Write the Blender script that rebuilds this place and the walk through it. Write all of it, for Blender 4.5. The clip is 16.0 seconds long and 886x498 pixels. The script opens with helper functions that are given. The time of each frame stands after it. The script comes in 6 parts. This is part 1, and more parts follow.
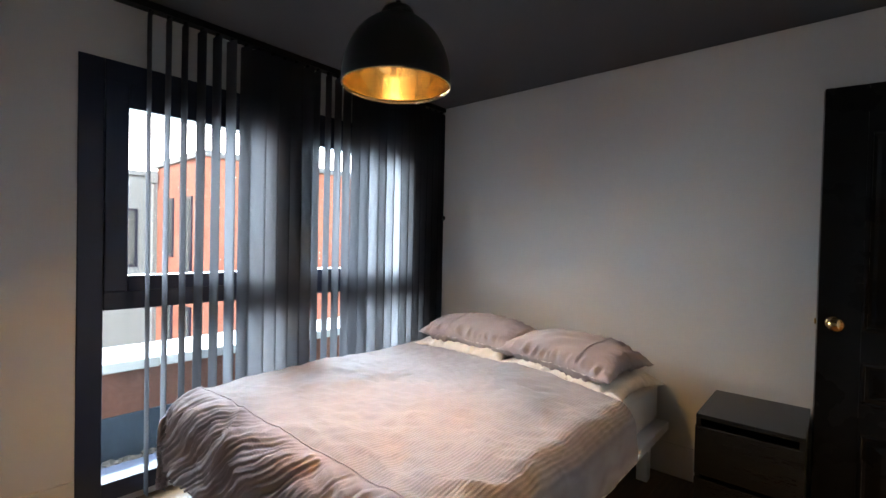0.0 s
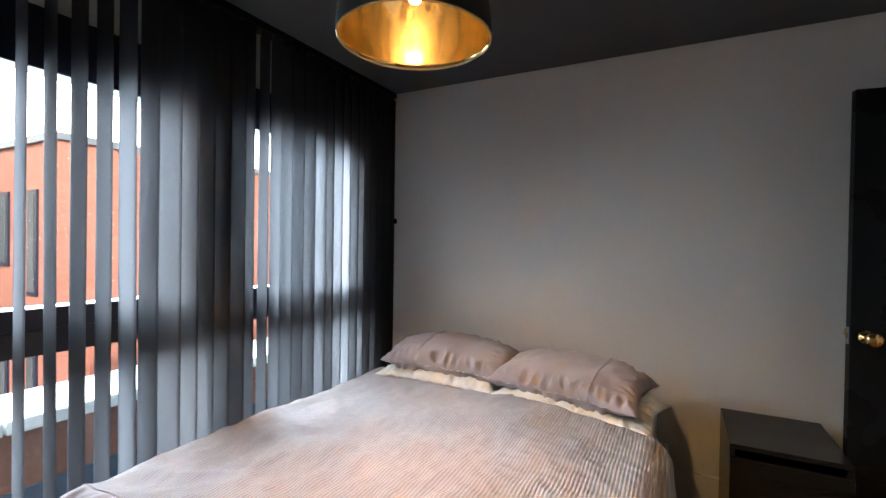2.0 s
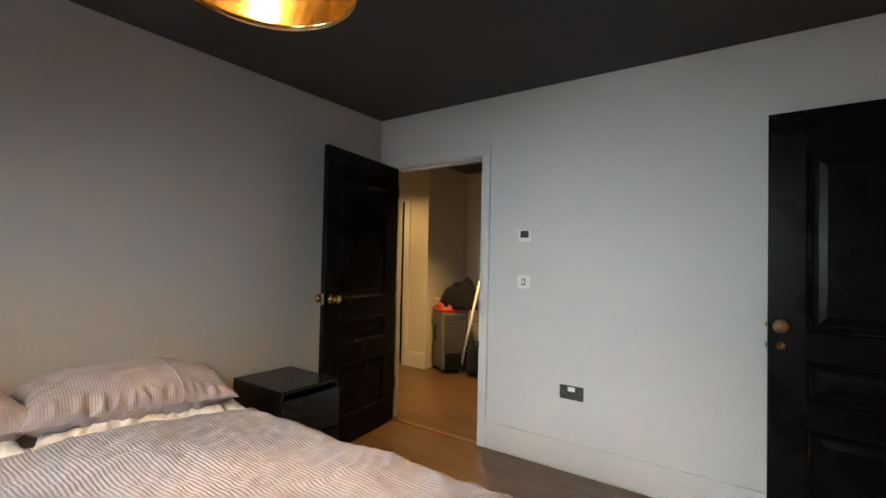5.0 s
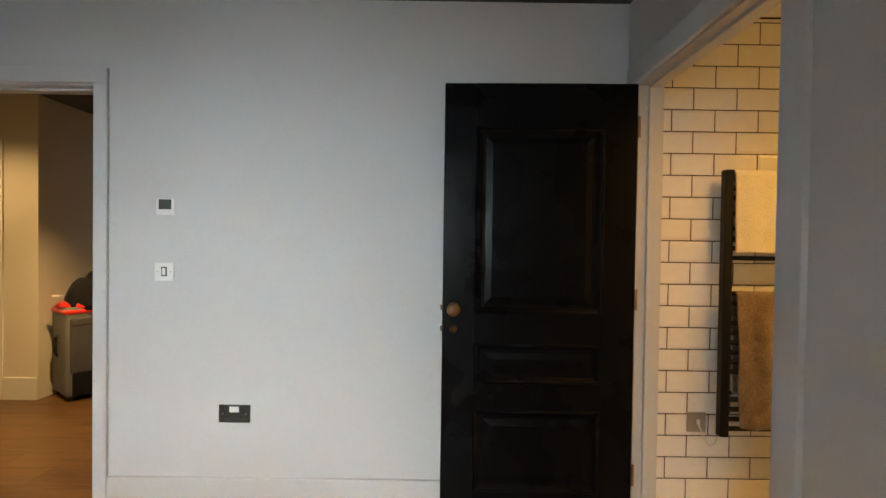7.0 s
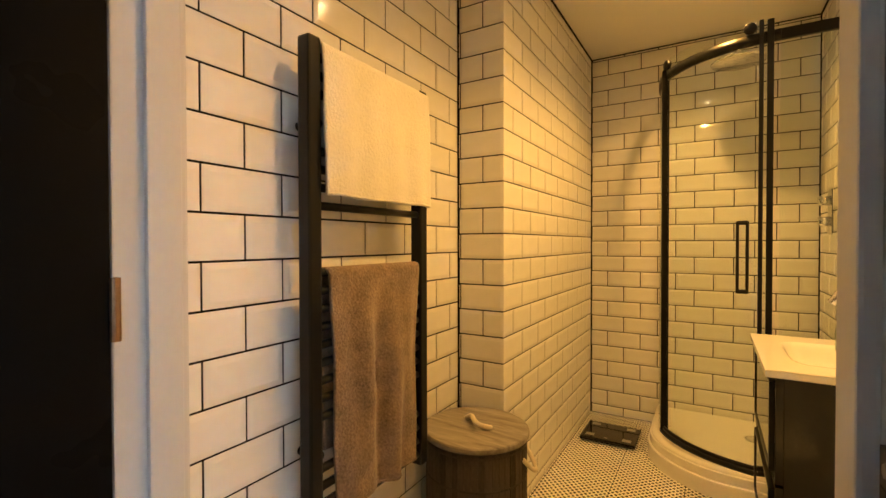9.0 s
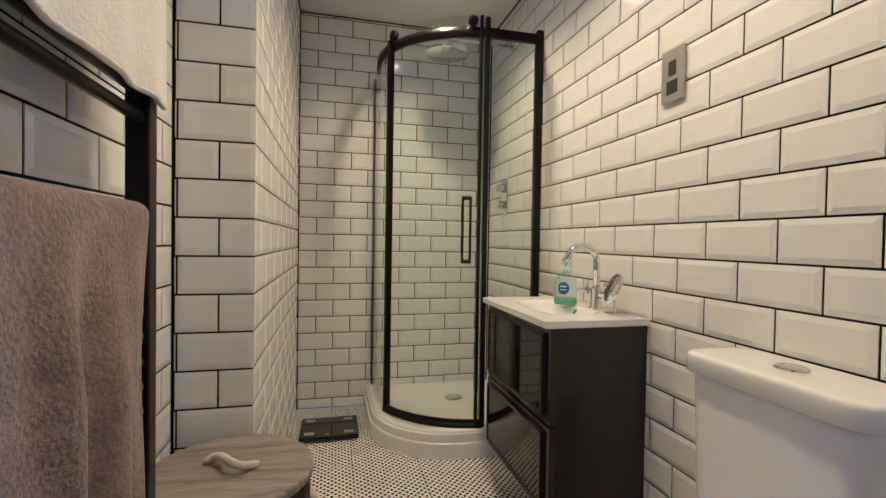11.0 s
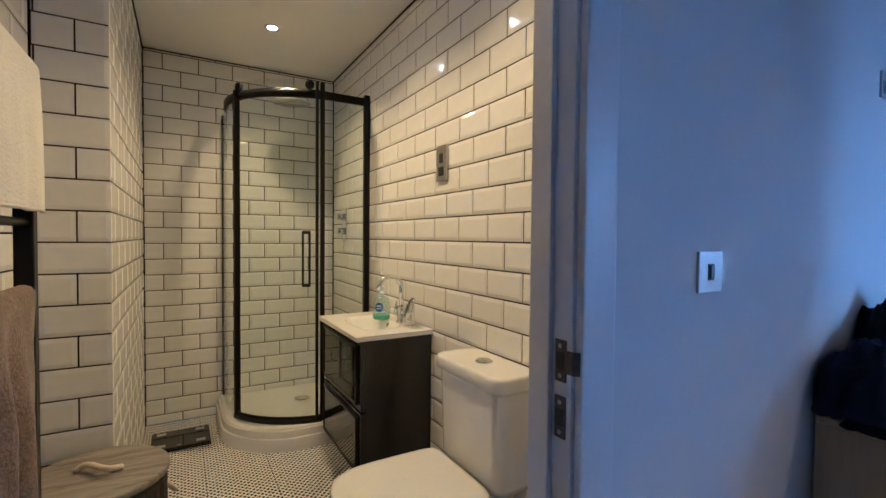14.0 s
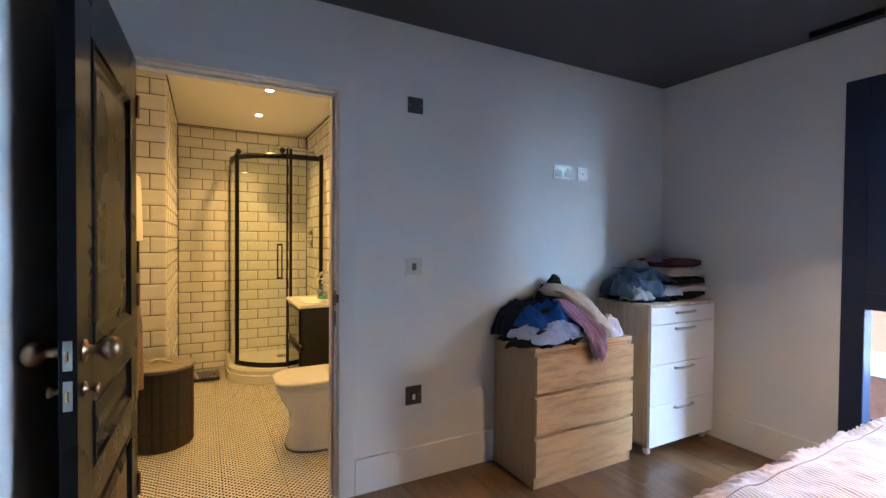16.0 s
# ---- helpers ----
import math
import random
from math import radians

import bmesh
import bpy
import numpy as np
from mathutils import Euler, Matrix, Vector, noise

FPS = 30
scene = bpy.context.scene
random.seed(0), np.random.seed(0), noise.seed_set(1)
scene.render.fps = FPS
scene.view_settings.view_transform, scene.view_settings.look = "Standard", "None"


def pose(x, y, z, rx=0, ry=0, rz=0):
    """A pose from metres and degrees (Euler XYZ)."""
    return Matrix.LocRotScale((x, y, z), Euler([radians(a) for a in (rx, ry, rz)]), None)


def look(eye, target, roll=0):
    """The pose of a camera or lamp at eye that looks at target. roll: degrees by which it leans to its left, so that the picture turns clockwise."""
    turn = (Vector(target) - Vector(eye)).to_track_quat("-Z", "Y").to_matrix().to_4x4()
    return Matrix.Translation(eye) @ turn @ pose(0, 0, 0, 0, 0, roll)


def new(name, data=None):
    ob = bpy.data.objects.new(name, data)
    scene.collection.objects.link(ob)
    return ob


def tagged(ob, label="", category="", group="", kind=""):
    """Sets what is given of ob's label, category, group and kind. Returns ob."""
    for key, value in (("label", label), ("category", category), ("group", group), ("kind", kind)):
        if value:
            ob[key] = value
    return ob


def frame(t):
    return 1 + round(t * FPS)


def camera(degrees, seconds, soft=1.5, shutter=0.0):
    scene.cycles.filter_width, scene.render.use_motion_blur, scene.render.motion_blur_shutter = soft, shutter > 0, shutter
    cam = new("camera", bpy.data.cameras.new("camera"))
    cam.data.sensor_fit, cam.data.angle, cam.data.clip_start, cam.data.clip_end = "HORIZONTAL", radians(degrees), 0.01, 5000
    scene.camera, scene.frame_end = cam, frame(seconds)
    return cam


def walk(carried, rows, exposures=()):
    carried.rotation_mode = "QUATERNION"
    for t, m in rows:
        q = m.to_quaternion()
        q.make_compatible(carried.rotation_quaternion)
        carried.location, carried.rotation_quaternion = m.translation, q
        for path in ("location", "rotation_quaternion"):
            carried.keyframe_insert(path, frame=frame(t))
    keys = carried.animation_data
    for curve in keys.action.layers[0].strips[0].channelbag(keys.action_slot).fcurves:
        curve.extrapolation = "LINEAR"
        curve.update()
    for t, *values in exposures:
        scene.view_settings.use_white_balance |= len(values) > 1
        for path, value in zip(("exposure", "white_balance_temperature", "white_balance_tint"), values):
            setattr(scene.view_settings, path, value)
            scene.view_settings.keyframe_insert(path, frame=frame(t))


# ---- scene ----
cam = camera(89.3, 16.0, soft=1.5)
PATH = [
    (0, (-0.789, 0.635, 1.314), (-2.104, 2.141, 1.282), 1.3),
    (0.5, (-0.783, 0.56, 1.315), (-1.964, 2.174, 1.281), 1.2),
    (1, (-0.829, 0.556, 1.291), (-1.937, 2.221, 1.258), 1.1),
    (1.5, (-1.062, 0.656, 1.281), (-2.124, 2.35, 1.256), 1.0),
    (2, (-1.453, 0.776, 1.355), (-2.383, 2.547, 1.332), 0.9),
    (2.5, (-1.887, 0.917, 1.405), (-2.514, 2.815, 1.342), 0.7),
    (3, (-2.29, 1.085, 1.4), (-2.489, 3.074, 1.337), 1.1),
    (3.5, (-2.671, 1.062, 1.372), (-2.085, 2.973, 1.321), 1.4),
    (4, (-2.738, 0.902, 1.326), (-1.592, 2.541, 1.306), 1.3),
    (4.2, (-2.743, 0.887, 1.278), (-1.45, 2.412, 1.287), 1.5),
    (6.3, (-2.515, 0.889, 1.303), (-0.59, 1.431, 1.287), 0.8),
    (6.5, (-2.412, 0.888, 1.309), (-0.451, 1.279, 1.292), 0.9),
    (7, (-2.103, 0.86, 1.298), (-0.104, 0.855, 1.269), 0.8),
    (7.5, (-1.723, 0.81, 1.256), (0.191, 0.231, 1.263), 0.4),
    (8, (-1.319, 0.615, 1.269), (0.288, -0.576, 1.23), 1.0),
    (8.2, (-1.18, 0.545, 1.241), (0.266, -0.838, 1.21), 0.7),
    (10.3, (-0.587, 0.062, 1.11), (-0.194, -1.899, 1.067), 0.4),
    (10.5, (-0.5, 0.036, 1.094), (-0.346, -1.958, 1.047), 0.4),
    (11, (-0.382, 0.001, 1.034), (-0.852, -1.943, 0.997), 0.9),
    (11.5, (-0.327, -0.036, 1.003), (-1.167, -1.851, 0.96), 1.1),
    (12, (-0.324, -0.051, 0.977), (-1.313, -1.789, 0.93), 1.1),
    (12.5, (-0.32, -0.034, 0.989), (-1.378, -1.732, 0.945), 1.0),
    (13, (-0.318, 0.058, 1.032), (-1.375, -1.64, 0.991), 1.0),
    (13.5, (-0.329, 0.237, 1.115), (-1.358, -1.477, 1.065), 0.8),
    (14, (-0.374, 0.559, 1.217), (-1.381, -1.168, 1.165), 0.5),
    (14.5, (-0.425, 0.978, 1.282), (-1.419, -0.756, 1.231), 0.4),
    (15, (-0.464, 1.395, 1.274), (-1.435, -0.353, 1.236), 0.5),
    (15.3, (-0.455, 1.674, 1.281), (-1.419, -0.078, 1.237), 0.5),
    (15.5, (-0.453, 1.85, 1.294), (-1.405, 0.091, 1.251), 0.5),
    (16, (-0.389, 2.182, 1.287), (-1.33, 0.417, 1.249), 0.5),
]
EXPOSURES = [(0.0, 1.5, 6500, 10), (1.5, 1.53, 6500, 10), (2.5, 1.12, 6850, 10), (3.0, 1.45, 7050, 10), (3.5, 1.42, 7100, 10), (4.0, 1.15, 7100, 10), (4.2, 1.1, 7200, 10),
             (6.3, 1.45, 7500, 10), (7.0, 1.45, 7400, 10), (7.5, 1.45, 7700, 10), (8.0, 1.85, 8300, 11), (8.2, 1.95, 8200, 11), (10.3, 1.8, 3800, 16), (11.5, 1.75, 3550, 17),
             (13.0, 1.68, 3550, 18), (13.5, 1.58, 3600, 17), (14.0, 1.5, 3850, 15), (14.5, 1.74, 4100, 12), (15.2, 2.2, 4600, 11), (15.6, 2.25, 4900, 11), (16.0, 2.08, 5300, 11)]
walk(cam, [(t, look(eye, target, roll)) for t, eye, target, roll in PATH], EXPOSURES)

# ---- world, sun and large lights ----
world = bpy.data.worlds.new("sky")
scene.world = world
world.use_nodes = True
wn = world.node_tree.nodes
sky = wn.new("ShaderNodeTexSky")
sky.sky_type, sky.sun_disc = "NISHITA", False
sky.sun_elevation, sky.sun_rotation = radians(24), radians(128)
sky.air_density, sky.dust_density = 1.0, 7.0
world.node_tree.links.new(sky.outputs[0], wn["Background"].inputs[0])
wn["Background"].inputs[1].default_value = 0.15

sun = new("sun", bpy.data.lights.new("sun", "SUN"))
sun.data.energy, sun.data.angle, sun.data.color = 2.0, radians(0.5), (1.0, 0.94, 0.87)
sun.matrix_world = look((9, -7, 5.1), (0, 0, 0))

window_light = new("window_light", bpy.data.lights.new("window_light", "AREA"))
window_light.data.shape, window_light.data.size, window_light.data.size_y = "RECTANGLE", 2.6, 2.2
window_light.data.energy, window_light.data.color = 170.0, (0.69, 0.86, 1.0)
window_light.data.spread = radians(118)
window_light.matrix_world = look((-4.3, 2.3, 2.0), (0.0, 1.7, -0.6))
side_light = new("window_side_light", bpy.data.lights.new("window_side_light", "AREA"))
side_light.data.shape, side_light.data.size, side_light.data.size_y = "RECTANGLE", 0.95, 2.4
side_light.data.energy, side_light.data.color = 62.0, (0.62, 0.84, 1.0)
side_light.data.spread = radians(120)
side_light.matrix_world = look((-4.6, 3.1, 2.2), (-2.4, 0.0, 1.0))

WARM = (1.0, 0.515, 0.112)
HALL_LIGHT = (1.0, 0.64, 0.27)


def ceiling_spot(x, y, z, watts, spread=142, colour=WARM):
    lamp = new("ceiling_spot", bpy.data.lights.new("ceiling_spot", "SPOT"))
    lamp.data.energy, lamp.data.color, lamp.data.shadow_soft_size = watts, colour, 0.03
    lamp.data.spot_size, lamp.data.spot_blend = radians(spread), 0.75
    lamp.matrix_world = look((x, y, z), (x, y - 0.0001, 0))


pendant_beam = new("pendant_beam", bpy.data.lights.new("pendant_beam", "SPOT"))
pendant_beam.data.energy, pendant_beam.data.color, pendant_beam.data.shadow_soft_size = 22.0, (1.0, 0.43, 0.09), 0.03
pendant_beam.data.spot_size, pendant_beam.data.spot_blend = radians(54), 1.0
pendant_beam.matrix_world = look((-2.12, 1.855, 2.0), (-2.12, 1.8549, 0))
for ly in (-0.62, -1.37, -2.13):
    ceiling_spot(-0.82, ly, 2.365, 13.5, 132)
# two unseen spots added to brighten the hall, the second for its floor
ceiling_spot(0.75, 4.3, 2.39, 28, 130, HALL_LIGHT)
ceiling_spot(0.75, 3.1, 2.39, 100, 105, HALL_LIGHT)

# ---- materials ----
def material(name, colour, rough=0.5, metal=0.0, vary=0.12, scale=8.0, grain=60.0, bump=0.0, spec=0.5, coat=0.0, per_object=0.0, stretch=(1, 1, 1)):
    m = bpy.data.materials.new(name)
    m.use_nodes = True
    n, l = m.node_tree.nodes, m.node_tree.links
    b = n["Principled BSDF"]
    b.inputs["Roughness"].default_value, b.inputs["Metallic"].default_value = rough, metal
    b.inputs["Specular IOR Level"].default_value, b.inputs["Coat Weight"].default_value = spec, coat
    co = n.new("ShaderNodeTexCoord")
    mp = n.new("ShaderNodeMapping")
    mp.inputs["Scale"].default_value = stretch
    l.new(co.outputs["Object"], mp.inputs[0])
    a, g = n.new("ShaderNodeTexNoise"), n.new("ShaderNodeTexNoise")
    a.inputs["Scale"].default_value, g.inputs["Scale"].default_value = scale, grain
    a.inputs["Detail"].default_value, g.inputs["Detail"].default_value = 4, 3
    l.new(mp.outputs[0], a.inputs["Vector"]), l.new(mp.outputs[0], g.inputs["Vector"])
    add = n.new("ShaderNodeMath")
    add.operation = "ADD"
    l.new(a.outputs[0], add.inputs[0]), l.new(g.outputs[0], add.inputs[1])
    fac = add
    if per_object:
        info, mul, add2 = n.new("ShaderNodeObjectInfo"), n.new("ShaderNodeMath"), n.new("ShaderNodeMath")
        mul.operation, add2.operation = "MULTIPLY_ADD", "ADD"
        mul.inputs[1].default_value, mul.inputs[2].default_value = per_object, -per_object / 2
        l.new(info.outputs["Random"], mul.inputs[0])
        l.new(add.outputs[0], add2.inputs[0]), l.new(mul.outputs[0], add2.inputs[1])
        fac = add2
    ramp = n.new("ShaderNodeMapRange")
    ramp.inputs["From Min"].default_value, ramp.inputs["From Max"].default_value = 0.6, 1.4
    ramp.inputs["To Min"].default_value, ramp.inputs["To Max"].default_value = 1 - vary, 1 + vary
    l.new(fac.outputs[0], ramp.inputs["Value"])
    mix = n.new("ShaderNodeVectorMath")
    mix.operation = "SCALE"
    mix.inputs[0].default_value = colour
    l.new(ramp.outputs[0], mix.inputs["Scale"])
    l.new(mix.outputs[0], b.inputs["Base Color"])
    r2 = n.new("ShaderNodeMapRange")
    r2.inputs["From Min"].default_value, r2.inputs["From Max"].default_value = 0.3, 0.7
    r2.inputs["To Min"].default_value, r2.inputs["To Max"].default_value = max(0.02, rough * 0.92), min(1, rough * 1.08)
    l.new(a.outputs[0], r2.inputs["Value"]), l.new(r2.outputs[0], b.inputs["Roughness"])
    if bump:
        bp = n.new("ShaderNodeBump")
        bp.inputs["Strength"].default_value, bp.inputs["Distance"].default_value = bump, 0.004
        l.new(g.outputs[0], bp.inputs["Height"]), l.new(bp.outputs[0], b.inputs["Normal"])
    return m


def cloth_mat(name, colour, ribs=0.0, axis="Y", bump=0.35, vary=0.12, blotch=5, pile=320, rib_depth=0.32):
    m = material(name, colour, 0.9, 0, vary, blotch, pile, bump, 0.15)
    n, l = m.node_tree.nodes, m.node_tree.links
    b = n["Principled BSDF"]
    b.inputs["Sheen Weight"].default_value = 0.2 if max(colour) > 0.2 else 0.03
    if ribs:
        w = n.new("ShaderNodeTexWave")
        w.bands_direction = axis
        w.inputs["Scale"].default_value, w.inputs["Distortion"].default_value = ribs, 0.6
        w.inputs["Detail Scale"].default_value = 0.4
        l.new(n["Texture Coordinate"].outputs["Object"], w.inputs["Vector"])
        bp = n.new("ShaderNodeBump")
        bp.inputs["Strength"].default_value, bp.inputs["Distance"].default_value = rib_depth, 0.004
        l.new(w.outputs["Fac"], bp.inputs["Height"])
        # groove shade put into the base colour, crests a little lighter
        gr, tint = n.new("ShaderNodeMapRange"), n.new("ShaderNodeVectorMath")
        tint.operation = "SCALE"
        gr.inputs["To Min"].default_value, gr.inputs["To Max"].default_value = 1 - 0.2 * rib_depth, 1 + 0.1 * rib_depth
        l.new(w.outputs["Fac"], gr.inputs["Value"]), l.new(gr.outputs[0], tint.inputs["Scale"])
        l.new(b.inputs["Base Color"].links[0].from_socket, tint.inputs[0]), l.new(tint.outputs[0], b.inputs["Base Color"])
        l.new(n["Bump"].outputs[0], bp.inputs["Normal"]), l.new(bp.outputs[0], b.inputs["Normal"])
    return m


def wood_mat(name, dark, light, rough, axis_scale, per_object=0.5, bump=0.15):
    m = bpy.data.materials.new(name)
    m.use_nodes = True
    n, l = m.node_tree.nodes, m.node_tree.links
    b = n["Principled BSDF"]
    b.inputs["Roughness"].default_value = rough
    co, mp, info = n.new("ShaderNodeTexCoord"), n.new("ShaderNodeMapping"), n.new("ShaderNodeObjectInfo")
    mp.inputs["Scale"].default_value = axis_scale
    shift = n.new("ShaderNodeVectorMath")
    shift.operation = "MULTIPLY_ADD"
    shift.inputs[1].default_value = (7, 13, 5)
    l.new(info.outputs["Random"], shift.inputs[0]), l.new(co.outputs["Object"], shift.inputs[2])
    l.new(shift.outputs[0], mp.inputs[0])
    a, g = n.new("ShaderNodeTexNoise"), n.new("ShaderNodeTexNoise")
    a.inputs["Scale"].default_value, a.inputs["Detail"].default_value, a.inputs["Distortion"].default_value = 2.2, 5, 1.2
    g.inputs["Scale"].default_value, g.inputs["Detail"].default_value = 14, 4
    l.new(mp.outputs[0], a.inputs[0]), l.new(mp.outputs[0], g.inputs[0])
    mx = n.new("ShaderNodeMath")
    mx.operation = "MULTIPLY_ADD"
    mx.inputs[1].default_value = 0.45
    l.new(g.outputs[0], mx.inputs[0]), l.new(a.outputs[0], mx.inputs[2])
    ob = n.new("ShaderNodeMath")
    ob.operation = "MULTIPLY_ADD"
    ob.inputs[1].default_value = per_object * 0.5
    l.new(info.outputs["Random"], ob.inputs[0]), l.new(mx.outputs[0], ob.inputs[2])
    cr = n.new("ShaderNodeValToRGB")
    cr.color_ramp.elements[0].position, cr.color_ramp.elements[0].color = 0.5, (*dark, 1)
    cr.color_ramp.elements[1].position, cr.color_ramp.elements[1].color = 1.0, (*light, 1)
    l.new(ob.outputs[0], cr.inputs[0]), l.new(cr.outputs[0], b.inputs["Base Color"])
    bp = n.new("ShaderNodeBump")
    bp.inputs["Strength"].default_value, bp.inputs["Distance"].default_value = bump, 0.002
    l.new(g.outputs[0], bp.inputs["Height"]), l.new(bp.outputs[0], b.inputs["Normal"])
    return m


def glass_mat(name, tint, gloss=0.02):
    m = bpy.data.materials.new(name)
    m.use_nodes = True
    n, l = m.node_tree.nodes, m.node_tree.links
    n.remove(n["Principled BSDF"])
    t, g, f, mx = n.new("ShaderNodeBsdfTransparent"), n.new("ShaderNodeBsdfGlossy"), n.new("ShaderNodeLayerWeight"), n.new("ShaderNodeMixShader")
    pw, sc_ = n.new("ShaderNodeMath"), n.new("ShaderNodeMath")
    pw.operation, sc_.operation = "POWER", "MULTIPLY_ADD"
    pw.inputs[1].default_value, sc_.inputs[1].default_value, sc_.inputs[2].default_value = 5.0, 0.6, gloss
    t.inputs[0].default_value = (*tint, 1)
    g.inputs["Roughness"].default_value = 0.02
    l.new(f.outputs["Facing"], pw.inputs[0]), l.new(pw.outputs[0], sc_.inputs[0])
    l.new(sc_.outputs[0], mx.inputs[0]), l.new(t.outputs[0], mx.inputs[1]), l.new(g.outputs[0], mx.inputs[2])
    l.new(mx.outputs[0], n["Material Output"].inputs[0])
    return m


def glow_mat(name, colour, strength):
    m = bpy.data.materials.new(name)
    m.use_nodes = True
    b = m.node_tree.nodes["Principled BSDF"]
    b.inputs["Base Color"].default_value = (*colour, 1)
    b.inputs["Emission Color"].default_value, b.inputs["Emission Strength"].default_value = (*colour, 1), strength
    return m


def slat_mat():
    m = material("blind_fabric", (0.03, 0.032, 0.04), 0.9, 0, 0.15, 3, 250, 0.2, 0.1)
    n, l = m.node_tree.nodes, m.node_tree.links
    tr, mx = n.new("ShaderNodeBsdfTranslucent"), n.new("ShaderNodeMixShader")
    tr.inputs[0].default_value = (0.37, 0.37, 0.40, 1)
    mx.inputs[0].default_value = 0.255
    l.new(n["Principled BSDF"].outputs[0], mx.inputs[1]), l.new(tr.outputs[0], mx.inputs[2])
    l.new(mx.outputs[0], n["Material Output"].inputs[0])
    return m


WALL = material("wall_paint", (0.56, 0.56, 0.555), 0.75, 0, 0.03, 1.2, 180, 0.06, 0.3)
CEIL = material("ceiling_paint", (0.062, 0.062, 0.065), 0.8, 0, 0.05, 1.5, 160, 0.05, 0.3)
TRIM = material("white_gloss_paint", (0.57, 0.565, 0.56), 0.42, 0, 0.03, 2, 90, 0.04)
HALLW = material("hall_paint", (0.52, 0.49, 0.44), 0.75, 0, 0.04, 1.2, 180, 0.06, 0.3)
BCEIL = material("bathroom_ceiling_paint", (0.78, 0.77, 0.75), 0.6, 0, 0.02, 2, 120, 0.03)
BLACKDOOR = material("black_door_paint", (0.0038, 0.0038, 0.0044), 0.28, 0, 0.2, 3, 120, 0.012, 0.1)
FRAME = material("anthracite_window_frame", (0.009, 0.015, 0.04), 0.42, 0, 0.15, 4, 200, 0.05)
GLASS = glass_mat("window_glass", (0.97, 0.98, 0.98), 0.02)
SHGLASS = glass_mat("shower_glass", (0.94, 0.968, 0.95), 0.02)
SLAT = slat_mat()
BLACKM = material("black_metal", (0.006, 0.006, 0.0065), 0.3, 0, 0.15, 6, 150, 0.02, 0.25)
CHROME = material("chrome", (0.78, 0.78, 0.79), 0.08, 1, 0.03, 8, 80)
STEEL = material("brushed_steel", (0.46, 0.445, 0.42), 0.45, 1, 0.08, 5, 120, 0.03)
NICKEL = material("satin_nickel", (0.36, 0.37, 0.34), 0.4, 0.9, 0.15, 8, 120)
BRONZE = material("aged_bronze", (0.33, 0.21, 0.12), 0.34, 1, 0.2, 8, 120)
DARKBRONZE = material("dark_bronze_plate", (0.1, 0.088, 0.08), 0.42, 0.8, 0.25, 10, 120)
BRASS = material("polished_brass", (0.75, 0.52, 0.22), 0.16, 1, 0.1, 8, 80)
GOLD = material("gold_leaf_inside", (0.52, 0.385, 0.175), 0.13, 1.0, 0.16, 14, 70)
SHADE = material("black_enamel_shade", (0.012, 0.012, 0.012), 0.42, 0, 0.2, 5, 140, 0.04)
BULB = glow_mat("bulb_glow", (1.0, 0.57, 0.21), 440.0)
DISC = glow_mat("downlight_glow", (1.0, 0.72, 0.42), 25.0)
TILE = material("white_glazed_tile", (0.8, 0.79, 0.77), 0.09, 0, 0.03, 3, 30, 0.0, 0.5, per_object=0.3)
GROUT = material("dark_grout", (0.006, 0.0055, 0.005), 0.9, 0, 0.2, 10, 200, 0.2, 0.2)
MOSW = material("mosaic_white", (0.86, 0.83, 0.77), 0.25, 0, 0.08, 20, 120, 0.05)
MOSB = material("mosaic_black", (0.015, 0.014, 0.014), 0.25, 0, 0.3, 20, 120)
PORC = material("white_porcelain", (0.82, 0.81, 0.79), 0.06, 0, 0.015, 2, 20)
ACRYL = material("white_acrylic", (0.8, 0.79, 0.77), 0.22, 0, 0.03, 4, 60)
VAN = material("dark_grey_lacquer", (0.02, 0.02, 0.021), 0.12, 0, 0.1, 3, 60)
VANBLK = material("black_gloss_panel", (0.008, 0.008, 0.008), 0.04, 0, 0.1, 3, 60, 0, 0.6)
BLACKWOOD = material("black_brown_veneer", (0.009, 0.0095, 0.0095), 0.25, 0, 0.25, 3, 40, 0.04, 0.3, stretch=(1, 8, 8))
OAKV = wood_mat("oak_veneer_upright", (0.19, 0.115, 0.055), (0.33, 0.21, 0.11), 0.5, (9, 9, 0.9))
OAK = wood_mat("oak_veneer", (0.19, 0.105, 0.044), (0.43, 0.275, 0.135), 0.5, (1.2, 9, 9))
WHITEWOOD = material("white_laminate", (0.63, 0.64, 0.655), 0.42, 0, 0.02, 3, 60)
PALEOAK = wood_mat("pale_oak_laminate", (0.34, 0.27, 0.2), (0.5, 0.42, 0.33), 0.5, (9, 9, 1.2))
FLOOR = wood_mat("oak_floor_board", (0.034, 0.017, 0.008), (0.125, 0.068, 0.03), 0.32, (8, 0.9, 8), 0.5, 0.1)
LIDWOOD = wood_mat("grey_washed_wood", (0.14, 0.12, 0.11), (0.36, 0.33, 0.3), 0.6, (1.5, 12, 8), 0.2, 0.3)
WOVEN = material("dark_bamboo", (0.066, 0.054, 0.046), 0.7, 0, 0.4, 9, 60, 0.5, 0.25, per_object=0.7, stretch=(3, 3, 1))
ROPE = material("cotton_rope", (0.62, 0.56, 0.46), 0.9, 0, 0.15, 20, 200, 0.6, 0.1)
RUBBER = material("black_rubber", (0.012, 0.012, 0.012), 0.5, 0, 0.2, 8, 120, 0.1)
GREYPAD = material("grey_pad", (0.25, 0.25, 0.25), 0.35, 0, 0.1, 8, 100)
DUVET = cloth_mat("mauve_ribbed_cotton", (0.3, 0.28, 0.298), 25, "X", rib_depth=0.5)
